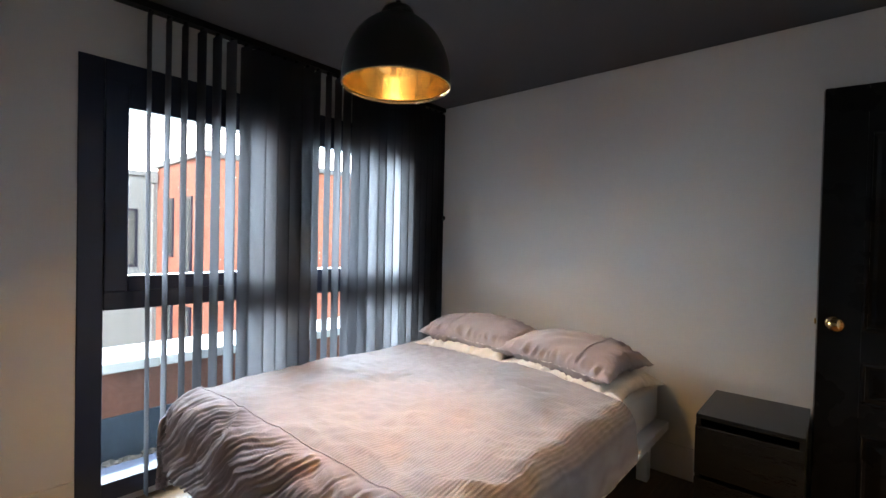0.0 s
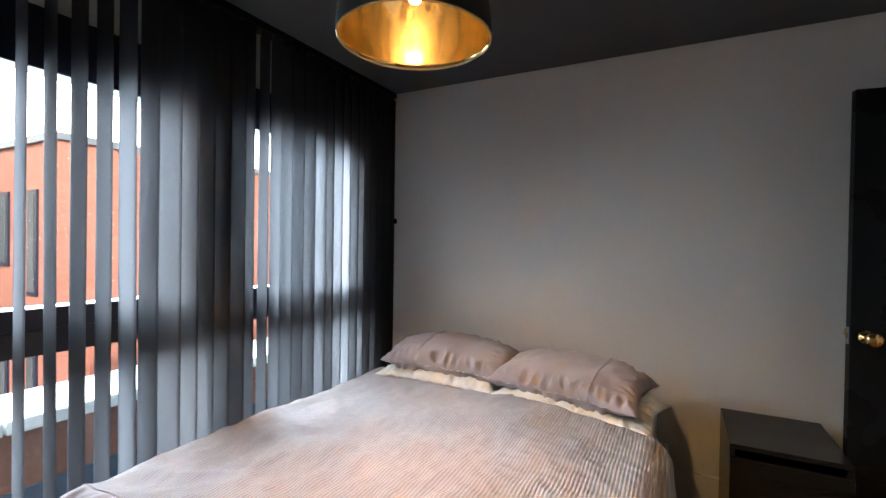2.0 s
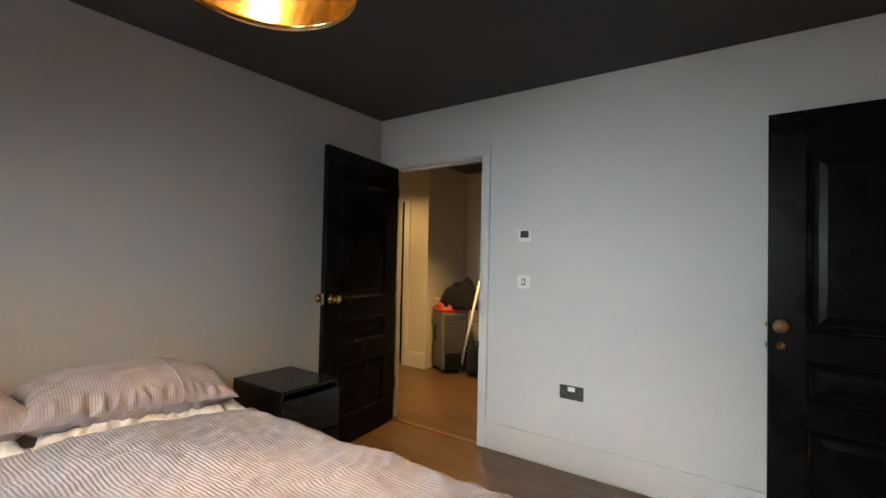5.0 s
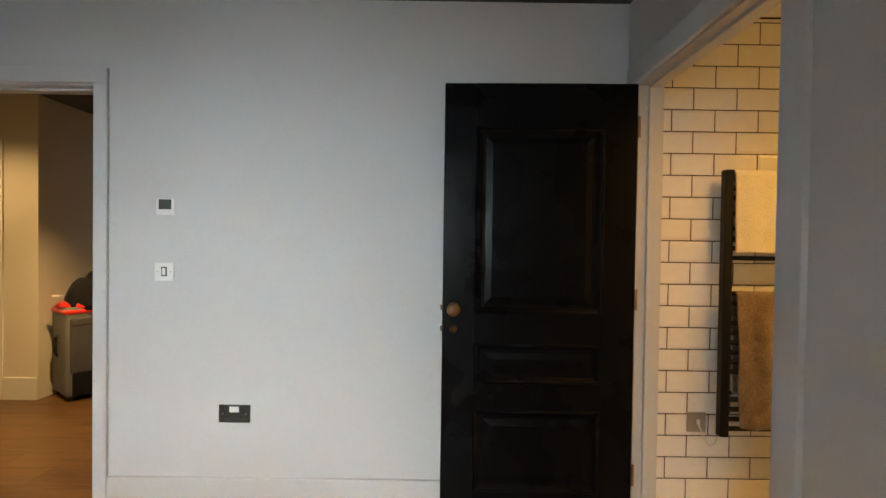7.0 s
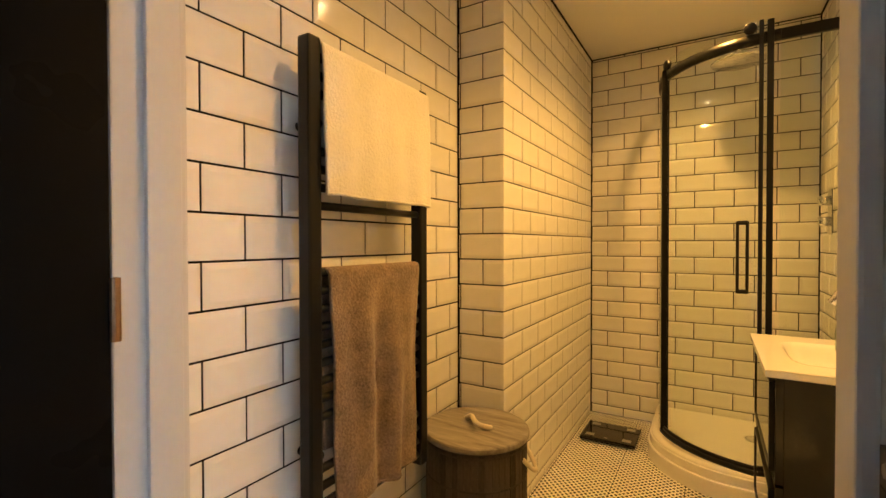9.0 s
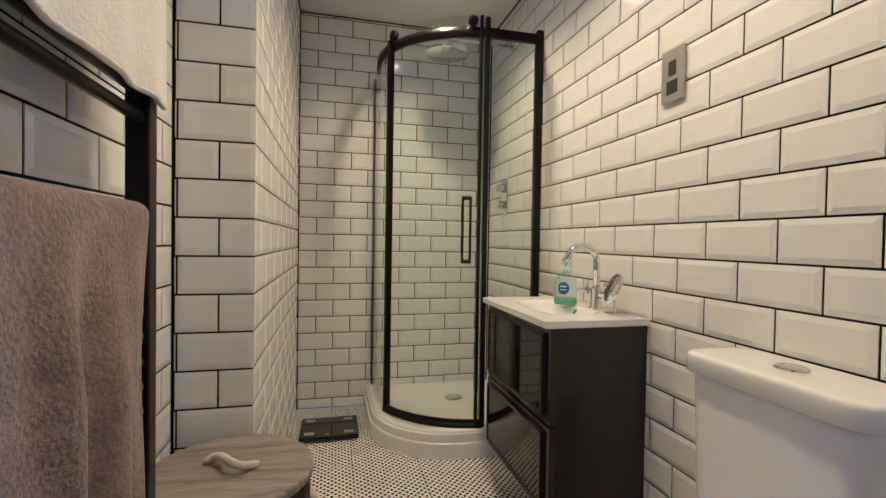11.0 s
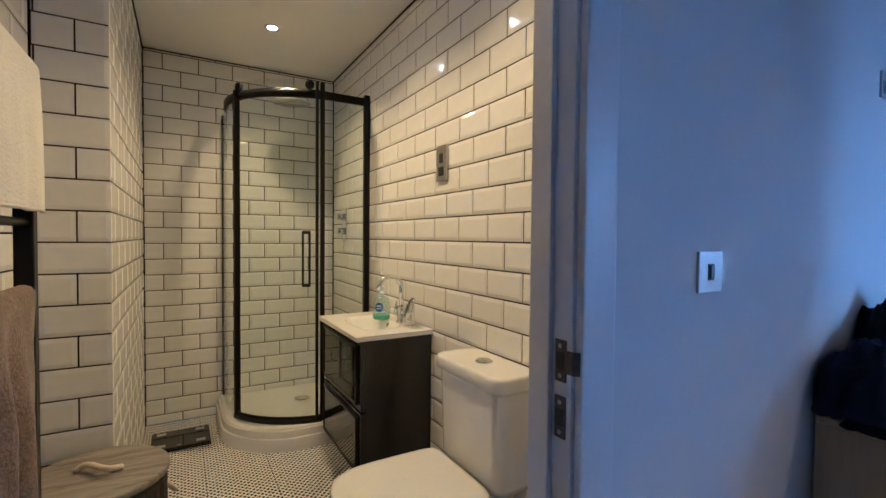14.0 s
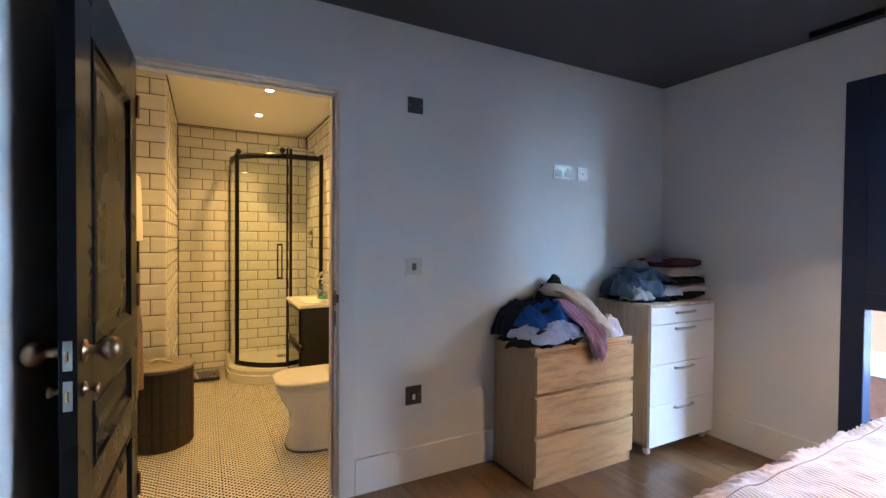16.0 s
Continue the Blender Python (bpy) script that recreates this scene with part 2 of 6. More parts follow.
RUCHE = cloth_mat("mauve_ruched_cotton", (0.31, 0.272, 0.302), 0)
WHITECOT = cloth_mat("white_cotton", (0.64, 0.61, 0.57), 0)
SHAMPOO = material("pale_green_plastic", (0.5, 0.58, 0.52), 0.2, 0, 0.05, 4, 40)
SOAP = material("green_soap", (0.12, 0.5, 0.3), 0.1, 0, 0.05, 4, 40)
CLEARP = glass_mat("clear_plastic", (0.84, 0.92, 0.93), 0.1)
BLUELAB = material("blue_label", (0.03, 0.12, 0.42), 0.4, 0, 0.05, 4, 40)
PLATEW = material("white_switch_plastic", (0.74, 0.73, 0.71), 0.35, 0, 0.02, 4, 60)
SCREEN = material("dark_lcd_screen", (0.06, 0.065, 0.06), 0.15, 0, 0.05, 4, 60)
DARKPLATE = material("gunmetal_plate", (0.09, 0.088, 0.085), 0.35, 0.7, 0.1, 5, 100)
BRICK = material("orange_brick", (0.33, 0.158, 0.132), 0.9, 0, 0.25, 1.2, 14, 0.3, 0.2, stretch=(1, 1, 3))
BRICKP = material("parapet_brick", (0.25, 0.12, 0.085), 0.9, 0, 0.25, 6, 40, 0.3, 0.2, per_object=0.6)
GREYCLAD = material("grey_cladding", (0.15, 0.19, 0.24), 0.6, 0, 0.08, 1, 8, 0.1)
COPING = material("pale_stone_coping", (0.62, 0.62, 0.58), 0.85, 0, 0.15, 3, 60, 0.3, 0.2)
MEMB = material("blue_grey_membrane", (0.045, 0.07, 0.1), 0.6, 0, 0.25, 3, 40, 0.1)
PEBBLE = material("pebbles", (0.17, 0.16, 0.145), 0.75, 0, 0.35, 9, 60, 0.2, 0.3)
ASPH = material("asphalt", (0.05, 0.05, 0.052), 0.9, 0, 0.2, 0.6, 20, 0.2)
WINDARK = material("far_window_glass", (0.08, 0.1, 0.12), 0.08, 0, 0.1, 0.5, 4)
CASE = material("grey_suitcase_fabric", (0.13, 0.125, 0.115), 0.8, 0, 0.15, 6, 260, 0.3, 0.2)
CASEDARK = material("dark_suitcase_fabric", (0.06, 0.06, 0.06), 0.8, 0, 0.2, 6, 260, 0.3, 0.2)
REDF = cloth_mat("red_fabric", (0.6, 0.03, 0.025))
BLACKF = cloth_mat("black_fabric", (0.007, 0.007, 0.0085))
SKYGLOW = glow_mat("pale_sky", (1.0, 0.985, 0.96), 2.2)


# ---- mesh helpers ----
def part(name, bm, mat, parent=None, label="", smooth=False):
    """One bmesh as one mesh object, under a thing or a part."""
    me = bpy.data.meshes.new(name)
    bm.normal_update()
    bm.to_mesh(me)
    bm.free()
    me.materials.append(mat)
    if smooth:
        me.polygons.foreach_set("use_smooth", [True] * len(me.polygons))
    ob = new(name, me)
    if parent:
        ob.parent = parent
    if label:
        tagged(ob, label)
    return ob


def thing(name, m, label, category, group=""):
    ob = new(name)
    ob.empty_display_size = 0.1
    ob.matrix_world = m
    return tagged(ob, label, category, group)


def setting(name, bm, mat, label="", category="", smooth=False):
    return tagged(part(name, bm, mat, None, "", smooth), label, category, "", "structure")


def box(x0, x1, y0, y1, z0, z1, bevel=0.0, seg=2, bm=None):
    b = bmesh.new()
    bmesh.ops.create_cube(b, size=1)
    for v in b.verts:
        v.co = Vector(((x0 + x1) / 2 + v.co.x * (x1 - x0), (y0 + y1) / 2 + v.co.y * (y1 - y0), (z0 + z1) / 2 + v.co.z * (z1 - z0)))
    if bevel:
        bmesh.ops.bevel(b, geom=b.edges[:], offset=bevel, segments=seg, affect="EDGES", profile=0.6)
    return merge(bm, b)


def merge(bm, b):
    if bm is None:
        return b
    me = bpy.data.meshes.new("tmp")
    b.to_mesh(me)
    b.free()
    bm.from_mesh(me)
    bpy.data.meshes.remove(me)
    return bm


def lathe(profile, seg=32, cx=0.0, cy=0.0, bm=None, close=False):
    b = bmesh.new()
    rings = []
    for r, z in profile:
        rings.append([b.verts.new((cx + r * math.cos(a * math.tau / seg), cy + r * math.sin(a * math.tau / seg), z)) for a in range(seg)])
    for p, q in zip(rings, rings[1:]):
        for i in range(seg):
            b.faces.new((p[i], p[(i + 1) % seg], q[(i + 1) % seg], q[i]))
    if close:
        b.faces.new(rings[0][::-1]), b.faces.new(rings[-1])
    bmesh.ops.recalc_face_normals(b, faces=b.faces[:])
    return merge(bm, b)


def tube(points, r, seg=10, bm=None, flat=1.0):
    """A round bar swept along a line of points."""
    b = bmesh.new()
    pts = [Vector(p) for p in points]
    rings = []
    up = Vector((0, 0, 1))
    for i, p in enumerate(pts):
        d = (pts[min(i + 1, len(pts) - 1)] - pts[max(i - 1, 0)]).normalized()
        s = d.cross(up if abs(d.z) < 0.95 else Vector((0, 1, 0))).normalized()
        u = s.cross(d).normalized()
        rr = r[i] if isinstance(r, (list, tuple)) else r
        rings.append([b.verts.new(p + rr * (s * math.cos(a * math.tau / seg) * flat + u * math.sin(a * math.tau / seg))) for a in range(seg)])
    for p, q in zip(rings, rings[1:]):
        for i in range(seg):
            b.faces.new((p[i], p[(i + 1) % seg], q[(i + 1) % seg], q[i]))
    b.faces.new(rings[0][::-1]), b.faces.new(rings[-1])
    bmesh.ops.recalc_face_normals(b, faces=b.faces[:])
    return merge(bm, b)


def grid(nu, nv, f):
    b = bmesh.new()
    vs = [[b.verts.new(f(i / nu, j / nv)) for j in range(nv + 1)] for i in range(nu + 1)]
    for i in range(nu):
        for j in range(nv):
            b.faces.new((vs[i][j], vs[i + 1][j], vs[i + 1][j + 1], vs[i][j + 1]))
    return b


def turned(bm, m):
    bm.transform(m)
    return bm


def extruded(outline, z0, z1, bevel=0.0):
    b = bmesh.new()
    lo = [b.verts.new((x, y, z0)) for x, y in outline]
    hi = [b.verts.new((x, y, z1)) for x, y in outline]
    n = len(outline)
    b.faces.new(lo[::-1])
    top = b.faces.new(hi)
    for i in range(n):
        b.faces.new((lo[i], lo[(i + 1) % n], hi[(i + 1) % n], hi[i]))
    bmesh.ops.recalc_face_normals(b, faces=b.faces[:])
    if bevel:
        bmesh.ops.bevel(b, geom=list(top.edges), offset=bevel, segments=3, affect="EDGES", profile=0.6)
    return b


# ---- the large structure ----
W, N, H = -3.39, 3.465, 2.42          # window wall, headboard wall, ceiling
BX, BE, BS, BH = -1.372, 0.034, -2.82, 2.385   # bathroom: basin wall, rail wall, far wall, ceiling
CY, CX = -1.325, -0.17                 # boxed-in column: front face, side face
DO = (-0.962, -0.115)                    # bathroom doorway
HO = (2.49, 3.31)                      # hall doorway
HEAD = 2.005

setting("wall_north", box(W - 0.3, 0.12, N, N + 0.15, 0, H), WALL, "light grey painted bedroom wall behind the bed", "wall")
east = box(0, 0.1, -0.1, HO[0] - 0.03, 0, H)
box(0, 0.1, HO[1] + 0.03, N, 0, H, bm=east), box(0, 0.1, HO[0] - 0.03, HO[1] + 0.03, HEAD + 0.03, H, bm=east)
setting("wall_east", east, WALL, "light grey painted wall with the hall doorway", "wall")
south = box(W - 0.3, DO[0] - 0.03, -0.1, 0, 0, H)
box(DO[1] + 0.03, 0, -0.1, 0, 0, H, bm=south), box(DO[0] - 0.03, DO[1] + 0.03, -0.1, 0, HEAD + 0.03, H, bm=south)
setting("wall_south", south, WALL, "light grey painted wall with the bathroom doorway", "wall")
WY0, WY1, WZ0, WZ1 = 1.075, 3.24, 0.03, 2.14
west = box(W - 0.3, W, -0.1, WY0, 0, H)
box(W - 0.3, W, WY1, N, 0, H, bm=west), box(W - 0.3, W, WY0, WY1, WZ1, H, bm=west), box(W - 0.3, W, WY0, WY1, -0.05, WZ0, bm=west)
setting("wall_west", west, WALL, "light grey painted wall around the tall window", "wall")
setting("ceiling", box(W - 0.3, 0.1, -0.1, N + 0.15, H, H + 0.12), CEIL, "dark grey painted bedroom ceiling", "ceiling")
setting("floor", box(W, 0.1, 0.0, N, -0.1, -0.012), GROUT, "oak board bedroom floor", "floor")

# bathroom shell
bath_right = setting("wall_bath_basin", box(BX - 0.1, BX - 0.006, BS, -0.1, 0, H), GROUT, "white bevelled metro tiles with dark grout beside the basin", "tiled wall")
bath_far = setting("wall_bath_far", box(BX - 0.1, BE + 0.1, BS - 0.1, BS - 0.006, 0, H), GROUT, "white metro tiled wall behind the shower", "tiled wall")
bath_left = setting("wall_bath_rail", box(BE + 0.006, BE + 0.1, CY, -0.1, 0, H), GROUT, "white metro tiled wall behind the towel rail", "tiled wall")
col_front = setting("wall_bath_column", box(CX + 0.006, BE + 0.1, BS, CY - 0.006, 0, H), GROUT, "boxed-in column faced with white metro tiles", "tiled column")
setting("ceiling_bath", box(BX - 0.1, BE + 0.1, BS - 0.1, -0.1, BH, BH + 0.1), BCEIL, "white painted bathroom ceiling with downlights", "ceiling")
bfloor = setting("floor_bath", box(BX - 0.1, BE + 0.1, BS, 0.0, -0.1, 0), MOSW, "black and white mosaic bathroom floor", "floor")

# hall shell
setting("floor_hall", box(0.1, 2.3, 1.2, 5.6, -0.1, -0.012), GROUT, "warm oak board hall floor", "floor")
setting("ceiling_hall", box(0.1, 2.4, 1.2, 5.7, H, H + 0.1), CEIL, "dark grey hall ceiling", "ceiling")
hx = 1.46
hw = box(hx, hx + 0.1, 4.06, 4.4, 0, H)
box(hx, hx + 0.1, 5.25, 5.7, 0, H, bm=hw), box(hx, hx + 0.1, 4.4, 5.25, 2.0, H, bm=hw)
setting("wall_hall_door", hw, HALLW, "cream painted hall wall around a black door", "wall")
setting("wall_hall_alcove", box(hx + 0.1, 2.3, 4.06, 4.16, 0, H), HALLW, "cream alcove wall in the hall", "wall")
setting("wall_hall_back", box(2.3, 2.4, 1.2, 4.16, 0, H), HALLW, "cream wall at the back of the hall", "wall")
setting("wall_hall_end", box(0.1, 2.4, 5.6, 5.7, 0, H), HALLW, "cream end wall of the hall", "wall")
# out of view, added to keep sky light from leaking into the hall
setting("wall_hall_west", box(0.0, 0.1, N + 0.15, 5.7, 0, H), HALLW, "unseen cream wall closing the hall's west side", "wall")
setting("wall_hall_near", box(0.1, 2.4, 1.1, 1.2, 0, H), HALLW, "cream near end wall of the hall", "wall")


def skirting(name, x0, x1, y0, y1):
    h = 0.18
    bm = box(x0, x1, y0, y1, 0, h, 0.004)
    setting(name, bm, TRIM, "tall white painted skirting board", "skirting")


T = 0.018
skirting("baseboard_north", W, 0.0, N - T, N)
skirting("baseboard_east_1", -T, 0, 0.0, HO[0] - 0.075)
skirting("baseboard_south_1", W, DO[0] - 0.094, 0, T)
skirting("baseboard_west_1", W, W + T, T, WY0 - 0.002)
skirting("baseboard_hall_1", hx - T, hx, 4.06, 4.325)
skirting("baseboard_hall_2", 2.3 - T, 2.3, 1.2, 4.06)


def door_frame(name, lo, hi, axis, face, depth, sign, room_label, aw=0.073):
    """Lining and architrave of a doorway; axis: along which the opening runs."""
    ob = tagged(new(name), "white painted door frame " + room_label, "door frame", "", "structure")

    def place(a0, a1, d0, d1, z0, z1, label, bev=0.003):
        bm = box(a0, a1, d0, d1, z0, z1, bev) if axis == "x" else box(d0, d1, a0, a1, z0, z1, bev)
        part(label, bm, TRIM, ob)
    d0, d1 = sorted((face, face - sign * depth))
    place(lo - 0.028, lo, d0, d1, 0, HEAD + 0.028, "lining")
    place(hi, hi + 0.028, d0, d1, 0, HEAD + 0.028, "lining")
    place(lo, hi, d0, d1, HEAD, HEAD + 0.028, "lining")
    s0, s1 = sorted((face - sign * 0.044, face - sign * (depth - 0.002)))
    place(lo, lo + 0.012, s0, s1, 0, HEAD - 0.012, "door_stop")
    place(hi - 0.012, hi, s0, s1, 0, HEAD - 0.012, "door_stop")
    place(lo, hi, s0, s1, HEAD - 0.012, HEAD, "door_stop")
    for f, s in ((face, sign), (face - sign * depth, -sign)):
        e0, e1 = sorted((f, f + s * 0.018))
        place(lo - aw, lo - 0.008, e0, e1, 0, HEAD + 0.008, "architrave", 0.005)
        place(hi + 0.008, hi + aw, e0, e1, 0, HEAD + 0.008, "architrave", 0.005)
        place(lo - aw, hi + aw, e0, e1, HEAD + 0.008, HEAD + aw + 0.007, "architrave", 0.005)
    return ob


bath_frame = door_frame("door_frame_bath", DO[0], DO[1], "x", 0.0, 0.1, 1, "of the bathroom doorway", 0.092)
hall_frame = door_frame("door_frame_hall", HO[0], HO[1], "y", 0.0, 0.1, -1, "of the hall doorway")
for i, (z0, z1) in enumerate(((0.96, 1.036), (0.858, 0.934))):
    strike = part("strike_plate", box(DO[0] - 0.001, DO[0] + 0.003, -0.037, -0.011, z0, z1, 0.001), DARKBRONZE, bath_frame, "dark bronze strike plate")
    part("keep", box(DO[0] + 0.001, DO[0] + 0.0036, -0.034, -0.014, z0 + 0.022, z1 - 0.022, 0.001), RUBBER, strike, "dark latch hole")
    for zs in (z0 + 0.011, z1 - 0.011):
        part("screw", turned(lathe([(0, 0), (0.0045, 0), (0.004, 0.0012), (0, 0.0012)], 12), Matrix.Translation((DO[0] + 0.003, -0.024, zs)) @ Matrix.Rotation(radians(90), 4, "Y")), STEEL, strike)
    if i == 0:
        part("strike_lip", tube([(DO[0] + 0.002, -0.012, 0.998), (DO[0] + 0.002, 0.004, 0.998), (DO[0] - 0.004, 0.011, 0.998), (DO[0] - 0.007, 0.014, 0.998)], 0.021, 8, None, 0.08), DARKBRONZE, strike)

# window
win = tagged(new("window_1"), "tall anthracite framed window in four panes", "window", "", "structure")
fx0, fx1 = W - 0.09, W + 0.006


def fr(y0, y1, z0, z1, a=fx0, b=fx1, name="frame_bar"):
    part(name, box(a, b, y0, y1, z0, z1, 0.005), FRAME, win)


MU0, MU1 = 2.0, 2.11
fr(WY0, WY0 + 0.1, WZ0, WZ1), fr(WY1 - 0.1, WY1, WZ0, WZ1)
fr(WY0 + 0.1, WY1 - 0.1, WZ1 - 0.1, WZ1), fr(WY0 + 0.1, WY1 - 0.1, WZ0, WZ0 + 0.09)
fr(MU0, MU1, WZ0 + 0.09, WZ1 - 0.1)
for y0, y1 in ((WY0 + 0.1, MU0), (MU1, WY1 - 0.1)):
    fr(y0, y1, 0.95, 1.04)
    sash = part("sash", box(W - 0.075, W + 0.018, y0, y0 + 0.095, 1.04, WZ1 - 0.1, 0.006), FRAME, win)
    for q in ((y1 - 0.085, y1, 1.04, WZ1 - 0.1), (y0 + 0.095, y1 - 0.085, 1.04, 1.115), (y0 + 0.095, y1 - 0.085, WZ1 - 0.215, WZ1 - 0.1)):
        part("sash_bar", box(W - 0.075, W + 0.018, *q, 0.006), FRAME, sash)
    g1 = part("pane", box(W - 0.05, W - 0.03, y0 + 0.09, y1 - 0.08, 1.11, WZ1 - 0.21), GLASS, sash)
    g2 = part("pane", box(W - 0.06, W - 0.04, y0 - 0.005, y1 + 0.005, WZ0 + 0.085, 0.955), GLASS, win)
    g1.visible_shadow = g2.visible_shadow = False
part("outer_sill", box(W - 0.34, W - 0.09, WY0, WY1, -0.02, WZ0 + 0.02, 0.004), FRAME, win)

# ---- outside ----
setting("backdrop", box(-180.5, -180, -260, 260, -7.2, 170), SKYGLOW, "pale overcast sky in the distance", "sky")
setting("ground", box(-260, 260, -260, 260, -7.4, -7.2), ASPH, "grey asphalt ground below", "ground")
roof = setting("terrace_roof", box(-4.3, W - 0.3, -1.5, 8, -0.35, -0.13), MEMB, "flat roof strip outside the window", "roof")
par = tagged(new("parapet"), "low brick parapet with pale stone coping", "parapet", "", "structure")
part("wall", box(-4.55, -4.2, -1.5, 8, -7.3, 0.45), BRICKP, par)
part("membrane", box(-4.2, -4.185, -1.5, 8, -0.13, 0.16), MEMB, par, "dark blue waterproof upstand")
for i in range(9):
    part("coping_stone", box(-4.62, -4.12, -1.5 + i * 1.05, -1.5 + i * 1.05 + 1.04, 0.452, 0.52, 0.012), COPING, par)
rng = random.Random(5)
peb = bmesh.new()
bmesh.ops.create_icosphere(peb, subdivisions=1, radius=1)
pv = [v.co.copy() for v in peb.verts]
pf = [[v.index for v in f.verts] for f in peb.faces]
peb.free()
verts, faces = [], []
for i in range(1500):
    s = rng.uniform(0.014, 0.03)
    c = Vector((rng.uniform(-4.18, -3.72), rng.uniform(0.9, 3.4), -0.13 + s * 0.5))
    k = len(verts)
    verts += [(c.x + v.x * s * rng.uniform(0.9, 1.2), c.y + v.y * s * rng.uniform(0.9, 1.3), c.z + v.z * s * 0.75) for v in pv]
    faces += [[k + n for n in f] for f in pf]
me = bpy.data.meshes.new("gravel")
me.from_pydata(verts, [], faces)
me.materials.append(PEBBLE)
tagged(new("gravel", me), "rounded beige and grey roof pebbles", "gravel", "", "stuff")


def house(name, x0, x1, y0, y1, top, mat, label, wins):
    ob = thing(name, pose((x0 + x1) / 2, (y0 + y1) / 2, -7.2), label, "building")
    cx, cy = (x0 + x1) / 2, (y0 + y1) / 2
    part("wall", box(x0 - cx, x1 - cx, y0 - cy, y1 - cy, 0, top + 7.2), mat, ob)
    part("roof_edge", box(x0 - cx - 0.06, x1 - cx + 0.06, y0 - cy - 0.06, y1 - cy + 0.06, top + 7.2, top + 7.3), GREYCLAD, ob)
    for face, a, w, z0, z1 in wins:
        if face == "y":
            wb = box(a - cx, a + w - cx, y0 - cy - 0.03, y0 - cy + 0.05, z0 + 7.2, z1 + 7.2)
            pb = box(a + 0.06 - cx, a + w - 0.06 - cx, y0 - cy - 0.045, y0 - cy + 0.02, z0 + 7.26, z1 + 7.14)
        else:
            wb = box(x1 - cx - 0.05, x1 - cx + 0.03, a - cy, a + w - cy, z0 + 7.2, z1 + 7.2)
            pb = box(x1 - cx - 0.02, x1 - cx + 0.045, a + 0.06 - cy, a + w - 0.06 - cy, z0 + 7.26, z1 + 7.14)
        wd = part("window", wb, FRAME, ob)
        part("pane", pb, WINDARK, wd)
    return ob


tower = house("brick_house", -11.6, -9.1, 3.8, 9.5, 2.72, BRICK, "orange brick apartment house with narrow dark windows", [
    ("y", -10.95, 0.35, 0.9, 2.05), ("y", -9.95, 0.3, 0.5, 2.05), ("y", -10.95, 0.35, -1.3, 0.1), ("y", -9.95, 0.3, -1.6, 0.0),
    ("y", -10.95, 0.35, -3.6, -2.2), ("y", -9.95, 0.3, -3.9, -2.3)])
part("downpipe", tube([(-1.2, -2.95, 0), (-1.2, -2.95, 9.8)], 0.05, 8), GREYCLAD, tower, "grey rainwater downpipe")
part("hopper", box(-1.3, -1.1, -3.05, -2.88, 9.6, 9.85, 0.02), GREYCLAD, tower)
house("brick_wing", -14, -8.95, 9.7, 24, 1.6, BRICK, "lower orange brick wing of flats", [
    ("x", 10.5 + 1.9 * k, 0.7, z, z + 1.3) for k in range(6) for z in (-0.4, -2.9)])
house("brick_wing", -13, -9.0, 4.2, 9.6, 0.35, BRICK, "low orange brick wing beside the house", [])
grey = house("grey_house", -17.5, -12.6, 2.2, 9, 2.65, GREYCLAD, "pale grey clad house further off", [
    ("y", -15.2, 0.7, 0.6, 1.7), ("y", -13.9, 0.6, 0.6, 1.7), ("x", 3.0, 0.7, 0.6, 1.9)])
house("brick_terrace", -17, -12.0, -9, 2.0, 0.9, BRICK, "low orange brick terrace with dark windows", [
    ("x", -6 + 1.8 * k, 0.6, -1.2, 0.2) for k in range(5)])

# ---- doors ----
PANELS = ((0.184, 0.555), (0.667, 0.85), (0.975, 1.8))


def sloped(bm, x0, x1, z0, z1, y0, inset, y1):
    """Four sloping strips from an outer rectangle to one set in."""
    o = [bm.verts.new(p) for p in ((x0, y0, z0), (x1, y0, z0), (x1, y0, z1), (x0, y0, z1))]
    i = [bm.verts.new(p) for p in ((x0 + inset, y1, z0 + inset), (x1 - inset, y1, z0 + inset), (x1 - inset, y1, z1 - inset), (x0 + inset, y1, z1 - inset))]
    for k in range(4):
        bm.faces.new((o[k], o[(k + 1) % 4], i[(k + 1) % 4], i[k]))


